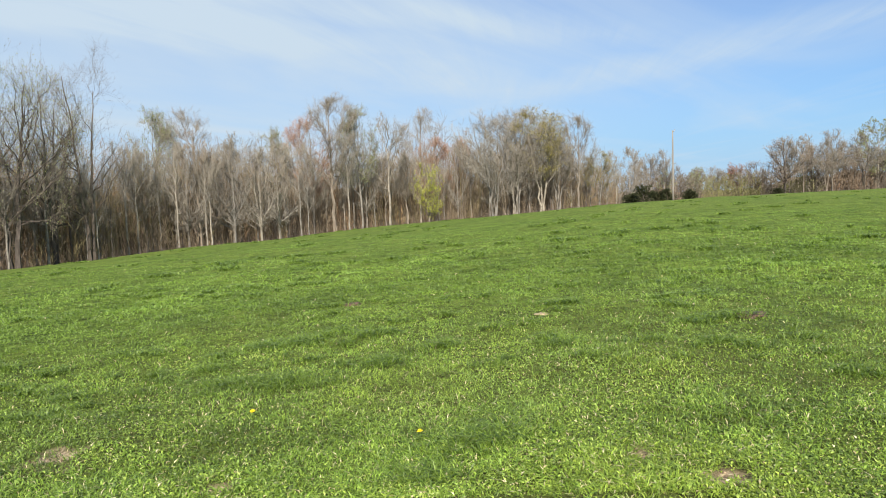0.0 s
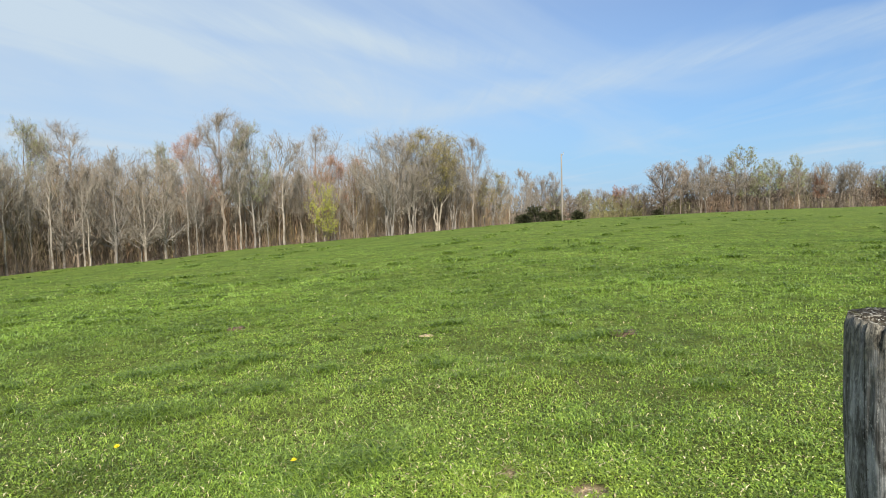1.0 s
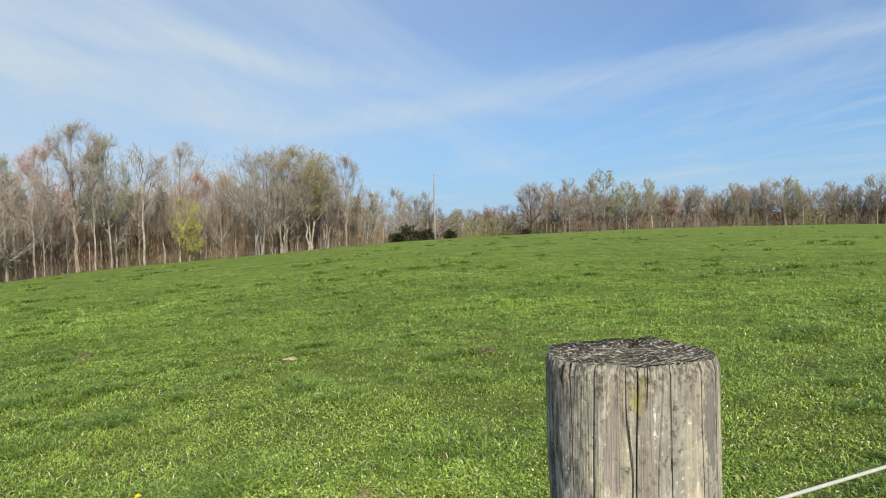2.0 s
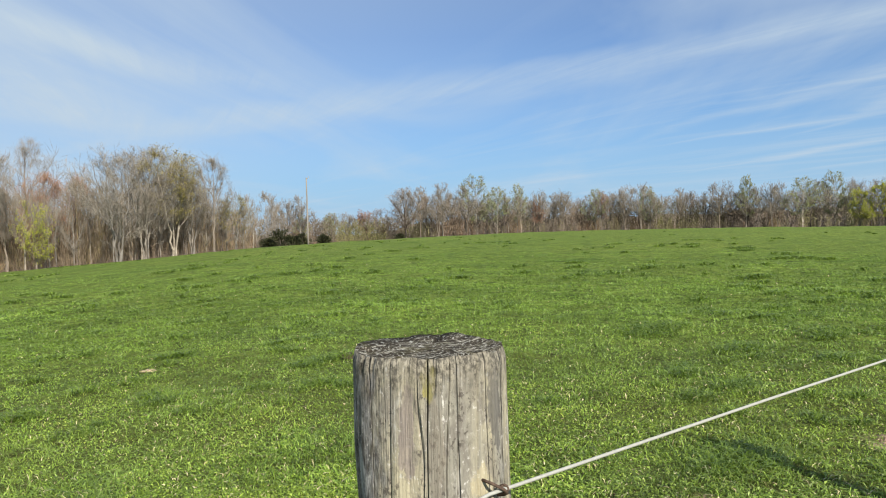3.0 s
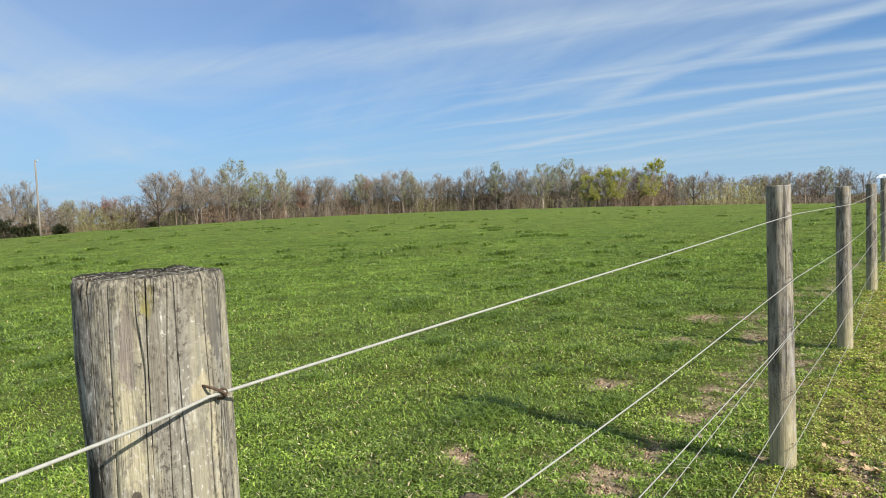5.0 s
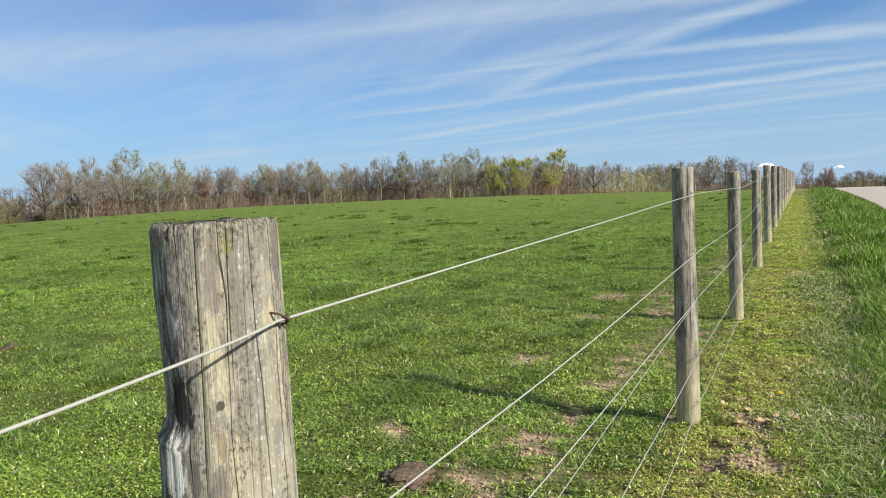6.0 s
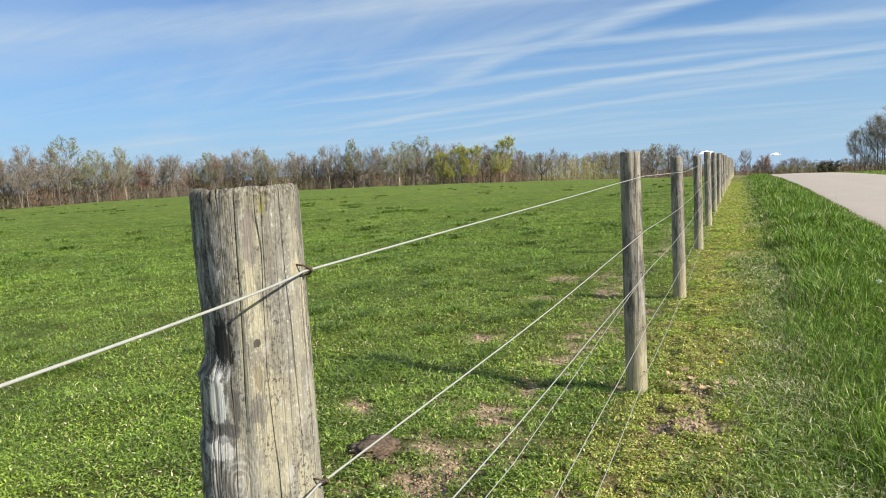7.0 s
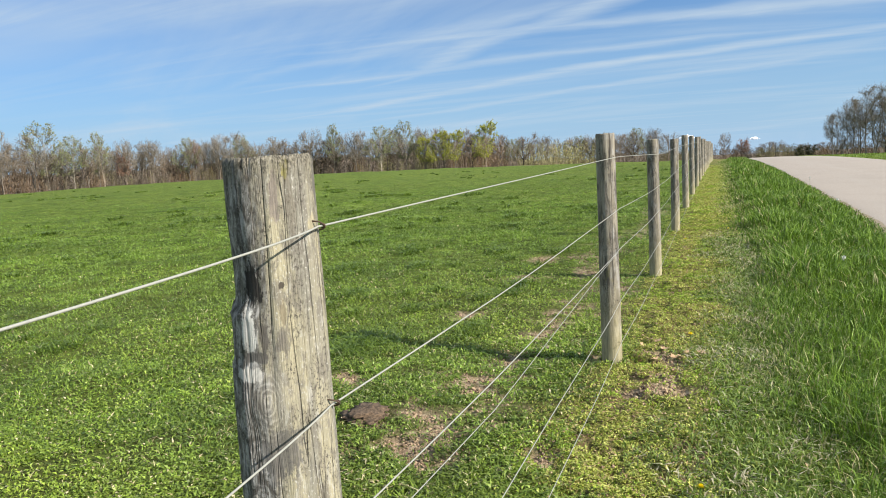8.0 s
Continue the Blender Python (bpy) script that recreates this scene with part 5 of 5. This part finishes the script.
def tuft_spots():
    """Middles of the rank dark tufts that the cattle leave: x, y, size."""
    rnd = np.random.RandomState(21)
    x, y, r = wedge(rnd, 1050, 6.0, 105.0, 0.1)
    keep = (y > 1.6) & (lumps(x, y, 5, 12) > 0.42)
    s = rnd.uniform(0.05, 0.15, len(x)) * rnd.uniform(0.6, 2.2, len(x)) * np.clip(r / 16, 0.7, 2.4)
    known = np.array([(4.35, 2.2, 0.36), (4.9, 1.5, 0.2), (0.72, 4.15, 0.3), (-0.73, 6.3, 0.32), (-0.8, 8.2, 0.36), (8.4, 5.95, 0.45), (0.3, 3.7, 0.2), (8.0, 4.4, 0.3)])
    return np.concatenate([np.stack([x[keep], y[keep], s[keep]], -1), known])


TUFTS = tuft_spots()


def make_grass():
    rnd = np.random.RandomState(3)
    # grazed sward: small bent leaves, thick on the ground
    x, y, r = wedge(rnd, 660000, 2.3, 48.0, 0.5)
    draw_in = 1 - 0.35 * rnd.rand(len(x)) ** 2 * (r < 3.4)
    x, y, r = x * draw_in, y * draw_in, r * draw_in
    keep = (rnd.rand(len(x)) < (y - 0.16 + 0.5 * (lumps(x, y, 0.25, 35) - 0.5)) / 0.55) & (rnd.rand(len(x)) > bare(x, y) * 0.93) & (r < reach_at(np.degrees(np.arctan2(x, y))) + 1)
    x, y, r = x[keep], y[keep], r[keep]
    worn = np.clip((3.6 - y) / 2.0, 0, 1) * np.clip(2.6 * (0.46 - 0.65 * lumps(x, y, 0.24, 47) - 0.35 * lumps(x, y, 0.1, 48)), 0, 0.85)
    keep = rnd.rand(len(x)) > worn
    x, y, r = x[keep], y[keep], r[keep]
    n = len(x)
    clump = 0.6 * lumps(x, y, 0.5, 13) + 0.4 * lumps(x, y, 0.17, 14)
    height = rnd.uniform(0.026, 0.066, n) * (0.65 + 0.75 * clump) * np.clip(r / 9, 1, 1.4)
    width = rnd.uniform(0.004, 0.010, n) * np.clip(r / 6, 1, 3.0)
    broad = rnd.rand(n) < 0.10 + 0.45 * np.clip(lumps(x, y, 0.7, 17) * 3 - 1.2, 0, 1) + 0.22 * np.clip((3.4 - y) / 1.5, 0, 1)
    height[broad] *= 0.42
    width[broad] *= 1.7
    raised = np.where(broad, rnd.uniform(0.0, 0.034, n), 0.0)
    tint = tints(rnd, n, (0.09, 0.165, 0.020), (0.265, 0.39, 0.066), 0.4)
    tint[broad] = tints(rnd, broad.sum(), (0.15, 0.245, 0.032), (0.33, 0.445, 0.082), 0.4)
    yellow = np.clip(lumps(x, y, 1.3, 15) * 1.8 - 0.75, 0, 0.45)[:, None] * rnd.rand(n)[:, None] * np.interp(r, [4, 10], [1, 0.3])[:, None]
    tint = tint * (1 - yellow) + np.array((0.33, 0.40, 0.055)) * yellow
    dull = np.clip(lumps(x, y, 1.7, 16) * 2.4 - 1.2, 0, 0.35)[:, None]
    tint = tint * (1 - dull) + np.array((0.13, 0.185, 0.045)) * dull * (0.5 + rnd.rand(n)[:, None])
    even = np.clip((r - 4.0) / 11, 0, 0.85)[:, None]
    tint = tint * (1 - even) + np.array((0.155, 0.25, 0.040)) * even
    # tint varied in lumps, imitating the shadows that clumps cast
    tint *= (0.36 + 0.36 * lumps(x, y, 0.62, 28) + 0.2 * lumps(x, y, 2.6, 29) + 0.5 * lumps(x, y, 0.19, 30))[:, None] * np.interp(r, [3, 9, 20], [0.98, 0.98, 1.0])[:, None]
    tint *= (1 + (rnd.choice((0.6, 0.82, 1.0, 1.15, 1.28), n) - 1) * np.interp(r, [5, 11], [1, 0.2]))[:, None] * (1.08, 1.16, 1.12)
    # farther off, broad patches put the shading of hummocks into the tint
    patchy = np.interp(r, [7, 14], [0, 1])[:, None]
    tint *= 1 - patchy + patchy * np.clip(0.45 + 1.0 * (0.55 * lumps(x, y, 1.5, 40) + 0.45 * lumps(x, y, 3.6, 41)), 0.5, 1.4)[:, None]
    tint = np.minimum(tint * np.interp(r, [3, 6, 14], [1.06, 1.14, 1.03])[:, None] * (1.07, 1, 1), np.interp(r, [4, 9], [1, 0.74])[:, None] * (0.42, 0.51, 0.125))
    tint *= 0.88
    rank = np.zeros(n)
    for a, b, s in TUFTS:
        if math.hypot(a, b) < 34:
            near = np.nonzero((np.abs(x - a) < 2 * s) & (np.abs(y - b) < 2 * s))[0]
            rank[near] = np.maximum(rank[near], np.exp(-((x[near] - a) / (0.85 * s)) ** 2 - ((y[near] - b) / (0.6 * s)) ** 2))
    tint *= (1 - 0.3 * rank)[:, None]
    height *= 1 + 0.8 * rank
    dry = rnd.rand(n) < np.clip(0.07 - r * 0.006, 0.004, 1)
    tint[dry] = tints(rnd, dry.sum(), (0.38, 0.32, 0.17), (0.62, 0.56, 0.36))
    blade_sheet("pasture_grass", x, y, height, width, np.where(broad, rnd.uniform(0.8, 1.6, n), rnd.uniform(0.4, 1.7, n)), tint, "short grazed bright green pasture grass and clover", 0.012 - raised)
    # rank tufts
    xs, ys, hs, ws, glow = [], [], [], [], []
    for a, b, s in TUFTS:
        d = math.hypot(a, b)
        m = int(np.clip(640 * (s / 0.3) ** 2 * min(1, (9 / d) ** 1.5), 30, 1900))
        g = rnd.normal(0, 0.5, (m, 2)) * s * (1.3, 0.8)
        xs.append(a + g[:, 0])
        ys.append(b + g[:, 1])
        hs.append(rnd.uniform(0.06, 0.15, m) * min(1.5, max(1, d / 15)))
        ws.append(rnd.uniform(0.005, 0.010, m) * max(1, d / 6))
        glow.append(np.full(m, np.interp(d, [6, 14, 30, 60], [0.85, 0.92, 0.92, 0.85])))
    x, y, h, w, glow = map(np.concatenate, (xs, ys, hs, ws, glow))
    blade_sheet("grass_tufts", x, y, h, w, rnd.uniform(0.7, 2.0, len(x)), tints(rnd, len(x), (0.055, 0.105, 0.013), (0.21, 0.31, 0.046), 0.6) * glow[:, None], "dark rank grass tufts in the pasture")
    # bleached tufts along the strip
    cx = np.repeat(np.array((10.5, 6.4, 4.1, 8.6, 14.5, 5.1)), 130) + rnd.normal(0, 0.17, 780)
    cy = np.repeat(np.array((-0.27, -0.62, -0.56, -1.8, -0.5, -0.66)), 130) + rnd.normal(0, 0.12, 780)
    blade_sheet("dry_grass", cx, cy, rnd.uniform(0.03, 0.10, 780), rnd.uniform(0.004, 0.009, 780), rnd.uniform(0.5, 1.8, 780), tints(rnd, 780, (0.30, 0.26, 0.16), (0.50, 0.45, 0.31)), "bleached dry grass tufts beside the fence")
    # low yellow-green plants along the fence
    x = 0.9 + 45 * rnd.rand(250000) ** 3.3
    x = x + rnd.normal(0, 0.4, len(x)) * (x < 2.4)
    y = rnd.normal(0, 0.34, len(x)) - np.interp(x, [2, 6, 14], [-0.05, 0.05, 0.12])
    keep = (rnd.rand(len(x)) < mossy(x, y) + 0.25) & (rnd.rand(len(x)) > bare(x, y) * 0.9) & (0.5 * lumps(x, y, 0.11, 25) + 0.5 * lumps(x, y, 0.045, 42) > 0.30)
    x, y = x[keep], y[keep]
    n, r = len(x), np.hypot(x, y)
    tint = tints(rnd, n, (0.20, 0.24, 0.045), (0.54, 0.555, 0.15), 0.5)
    browned = rnd.rand(n) < 0.16
    tint[browned] = tints(rnd, browned.sum(), (0.26, 0.18, 0.09), (0.48, 0.36, 0.20))
    green = rnd.rand(n) < 0.14 + 0.5 * (lumps(x, y, 0.32, 18) > 0.62)
    tint[green] = tints(rnd, green.sum(), (0.18, 0.30, 0.03), (0.36, 0.48, 0.06))
    blade_sheet("fence_line_weeds", x, y, rnd.uniform(0.008, 0.020, n), rnd.uniform(0.007, 0.013, n) * np.clip(r / 5, 1, 3), rnd.uniform(0.5, 1.6, n), tint, "yellowed low weeds and moss along the fence", 0.006 - 0.035 * lumps(x, y, 0.07, 44) * rnd.rand(n))
    # thin short grass with dead blades between the strip and the verge
    x, y = 1.1 + 9 * rnd.rand(56000) ** 1.5 + rnd.normal(0, 0.3, 56000), rnd.uniform(-1.25, 0.05, 56000)
    keep = rnd.rand(len(x)) < (-0.12 - y + 0.5 * (lumps(x, y, 0.22, 37) - 0.5) + 0.25 * (lumps(x, y, 0.7, 38) - 0.5)) / 0.4
    x, y = x[keep], y[keep]
    n = len(x)
    tint = tints(rnd, n, (0.075, 0.125, 0.022), (0.25, 0.335, 0.085), 0.5)
    pale = rnd.rand(n) < 0.10 + 0.25 * (lumps(x, y, 0.4, 36) > 0.62)
    tint[pale] = tints(rnd, pale.sum(), (0.28, 0.26, 0.17), (0.52, 0.48, 0.34))
    blade_sheet("thin_grass", x, y, rnd.uniform(0.025, 0.075, n), rnd.uniform(0.005, 0.010, n) * np.clip(x / 5, 1, 2), rnd.uniform(0.3, 1.6, n), tint, "thin short grass with dead blades beside the fence")
    # tall verge
    x = np.concatenate([0.9 + 60 * rnd.rand(150000) ** 2.5, 1.3 - 14 * rnd.rand(34000) ** 2.0])
    x = x + rnd.normal(0, 0.45, len(x)) * (np.abs(x - 0.9) < 2.2)
    y = rnd.uniform(ROAD_IN - 0.02, -0.15, len(x))
    keep = rnd.rand(len(x)) < np.clip((-0.25 - y + 0.5 * (lumps(x, y, 0.3, 39) - 0.5)) / 0.45, 0, 1)
    x, y = x[keep], y[keep]
    n, r = len(x), np.hypot(x, y)
    tall = verge(x, y) * np.clip((y - ROAD_IN) / 0.5, 0.25, 1)
    height = (0.055 + tall * (0.06 + 0.20 * lumps(x, y, 0.6, 19))) * rnd.uniform(0.45, 1.3, n)
    tint = tints(rnd, n, (0.045, 0.10, 0.010), (0.20, 0.315, 0.045), 0.6)
    straw = rnd.rand(n) < 0.035 + 0.25 * (1 - np.clip(verge(x, y), 0, 1))
    tint[straw] = tints(rnd, straw.sum(), (0.36, 0.32, 0.17), (0.55, 0.50, 0.30))
    blade_sheet("verge_grass", x, y, height, rnd.uniform(0.003, 0.0075, n) * np.clip(r / 5, 1, 6), rnd.uniform(0.1, 1.0, n), tint, "long lush green grass on the road verge")
    # the same turf behind and beside the path
    x, y = rnd.uniform(-13, 2.4, 34000), rnd.uniform(-0.3, 10, 34000)
    az = np.degrees(np.arctan2(x, y))
    keep = ((az < -29) | (np.hypot(x, y) < 2.4)) & (rnd.rand(len(x)) > 0.75 * mossy(x, y))
    x, y = x[keep], y[keep]
    n, long = len(x), verge(x, y)
    height = rnd.uniform(0.02, 0.06, n) + long * rnd.uniform(0.03, 0.16, n)
    blade_sheet("roadside_grass", x, y, height, rnd.uniform(0.008, 0.018, n), rnd.uniform(0.3, 1.4, n), tints(rnd, n, (0.075, 0.14, 0.016), (0.27, 0.39, 0.06), 0.5), "green grass along the road and fence")
    # verge beyond the road
    x = 18 + 90 * rnd.rand(9000)
    y = ROAD_OUT - 0.1 - 10 * rnd.rand(9000) ** 1.5
    blade_sheet("far_verge_grass", x, y, rnd.uniform(0.05, 0.14, 9000), rnd.uniform(0.03, 0.06, 9000), rnd.uniform(0.3, 1, 9000), tints(rnd, 9000, (0.11, 0.18, 0.02), (0.22, 0.31, 0.045)), "green grass beyond the road")


make_grass()


# ---- small things on the ground ----
def blob(name, size, flat, seed, mat):
    bm = bmesh.new()
    bmesh.ops.create_icosphere(bm, subdivisions=4, radius=1)
    for v in bm.verts:
        k = 1 + 0.45 * noise.noise(v.co * 1.7 + Vector((seed, 0, 0))) + 0.3 * noise.noise(v.co * 4.5 + Vector((0, seed, 0))) + 0.2 * noise.noise(v.co * 11 + Vector((0, seed, 3)))
        v.co = Vector((v.co.x * size * k, v.co.y * size * k * 0.8, v.co.z * size * flat * k))
    me = bpy.data.meshes.new(name)
    bm.to_mesh(me)
    bm.free()
    me.materials.append(mat)
    me.polygons.foreach_set("use_smooth", [True] * len(me.polygons))
    return me


def make_clods():
    """Crumbs and clods of dry soil on the trodden spots."""
    rnd = np.random.RandomState(31)
    x = np.concatenate([1.2 + 10 * rnd.rand(170000) ** 1.6, rnd.uniform(-2.3, 2.5, 8000)])
    y = np.concatenate([rnd.uniform(-0.6, 2.6, 170000), rnd.uniform(3.0, 5.0, 8000)])
    keep = rnd.rand(len(x)) < bare(x, y) * 0.75 + 0.10 * mossy(x, y)
    x, y = x[keep][:24000], y[keep][:24000]
    n = len(x)
    size = rnd.uniform(0.004, 0.008, n) * rnd.choice((1, 1, 1, 1.3, 1.3, 1.7), n)
    corner = np.array([(1, 0, 0), (0, 1, 0), (-1, 0, 0), (0, -1, 0), (0, 0, 0.7), (0, 0, -0.7)], float)
    lump = corner[None] * rnd.uniform(0.7, 1.3, (n, 6, 1)) + rnd.normal(0, 0.25, (n, 6, 3))
    spin = rnd.uniform(0, 6.28, n)
    c, s = np.cos(spin)[:, None], np.sin(spin)[:, None]
    lump = np.stack([lump[..., 0] * c - lump[..., 1] * s, lump[..., 0] * s + lump[..., 1] * c, lump[..., 2]], -1)
    verts = lump * size[:, None, None] + np.stack([x, y, ground_z(x, y) + size * 0.2], -1)[:, None]
    faces = np.array([(0, 1, 4), (1, 2, 4), (2, 3, 4), (3, 0, 4), (1, 0, 5), (2, 1, 5), (3, 2, 5), (0, 3, 5)])
    me = sheet_mesh("soil_clods", verts.reshape(-1, 3), (faces[None] + 6 * np.arange(n)[:, None, None]).reshape(-1, 3), True, [THICKET])
    paint(me, "tint", np.repeat(tints(rnd, n, (0.09, 0.062, 0.041), (0.42, 0.31, 0.21), 0.5), 6, axis=0))
    tagged(new("soil_clods", me), "dry brown crumbs of trodden soil", "soil", kind="stuff")


def make_bits():
    rnd = random.Random(8)
    for k, (x, y, s, mat) in enumerate(((-0.1, 11.2, 0.17, DUNG), (2.2, 8.2, 0.10, DUNG_PALE), (4.25, 7.1, 0.19, DUNG), (2.98, 1.47, 0.15, DUNG))):
        ob = new("dung_pat", blob("dung_pat", s, 0.22, k * 3.1, mat))
        ob.location = on_ground(x, y, -0.012 if y < 3 else 0.005)
        tagged(ob, "bleached crumbling dried dung pat in the grass" if mat is DUNG_PALE else "dried dark brown dung pat in the grass", "dung", "dung pats")
    head = Builder()
    for ring, count, tilt in ((0, 16, 0.25), (1, 14, 0.6), (2, 9, 1.05)):
        for k in range(count):
            w = 2 * math.pi * (k + 0.5 * ring) / count
            d = Vector((math.cos(w) * math.cos(tilt), math.sin(w) * math.cos(tilt), math.sin(tilt)))
            head.leaf(Vector((0, 0, 0.002 * ring)), d, Vector((-math.sin(w), math.cos(w), 0)), 0.022 - 0.004 * ring, 0.007)
    head_mesh = head.mesh("flower_head", [PETAL], False)
    stalk = Builder()
    stalk.tube([Vector((0, 0, -0.07)), Vector((0.004, 0.002, -0.03)), Vector((0, 0, 0))], [0.002] * 3, 6)
    stalk_mesh = stalk.mesh("stalk", [STEM])
    for x, y in ((-0.82, 5.26), (0.36, 4.41), (4.71, -0.19), (2.40, -0.31), (9.6, 0.05), (10.9, -0.5)):
        f = tagged(empty("dandelion", on_ground(x, y) + Vector((0, 0, 0.06))), "yellow dandelion flower open in the grass", "flower", "dandelions")
        h = part("flower_head", head_mesh, f, "bright yellow flower head")
        h.rotation_euler = (radians(rnd.uniform(5, 35)), 0, rnd.uniform(0, 6))
        h.scale = (1.15, 1.15, 1.15)
        part("stalk", stalk_mesh, f)
    puff = Builder()
    for _ in range(70):
        d = Vector((rnd.gauss(0, 1), rnd.gauss(0, 1), rnd.gauss(0, 1))).normalized()
        puff.leaf(Vector(), d, d.orthogonal().normalized(), 0.028, 0.008)
    puff_mesh = puff.mesh("seed_head", [SEED_HEAD], False)
    for x, y in ((13.6, -2.3), (7.3, -1.5), (20.5, -2.6)):
        f = tagged(empty("dandelion", on_ground(x, y) + Vector((0, 0, 0.16))), "white dandelion seed head on a stalk in the verge", "flower", "dandelion clocks")
        part("seed_head", puff_mesh, f)
        s = part("stalk", stalk_mesh, f)
        s.scale = (1, 1, 2.4)
    for k in range(13):
        b = Builder()
        cup = rnd.uniform(0.2, 0.6)
        for j in range(5):
            w = -1.2 + 0.6 * j
            d = Vector((math.cos(w), math.sin(w), cup * rnd.uniform(0.2, 1)))
            b.leaf(Vector(), d.normalized(), Vector((-math.sin(w), math.cos(w), 0.1)), 0.042 * rnd.uniform(0.7, 1.2), 0.022)
        ob = new("dead_leaf", b.mesh("dead_leaf", [DRY_LEAF], False))
        ob.location = on_ground(4.38 + rnd.gauss(0, 0.16), -0.02 + rnd.gauss(0, 0.13)) + Vector((0, 0, 0.018))
        ob.rotation_euler = (rnd.uniform(-0.4, 0.4), rnd.uniform(-0.4, 0.4), rnd.uniform(0, 6.3))
        tagged(ob, "curled dry tan oak leaf lying by a post", "dead leaf", "dead leaves")
    for k, (x, y, s) in enumerate(((4.55, 0.80, 0.026), (2.35, 0.9, 0.016), (3.5, 0.75, 0.014))):
        ob = new("stone", blob("stone", s, 0.55, k * 1.7, STONE))
        ob.location = on_ground(x, y, -0.004)
        tagged(ob, "small pale stone in the trodden soil", "stone", "stones")


make_clods()
make_bits()
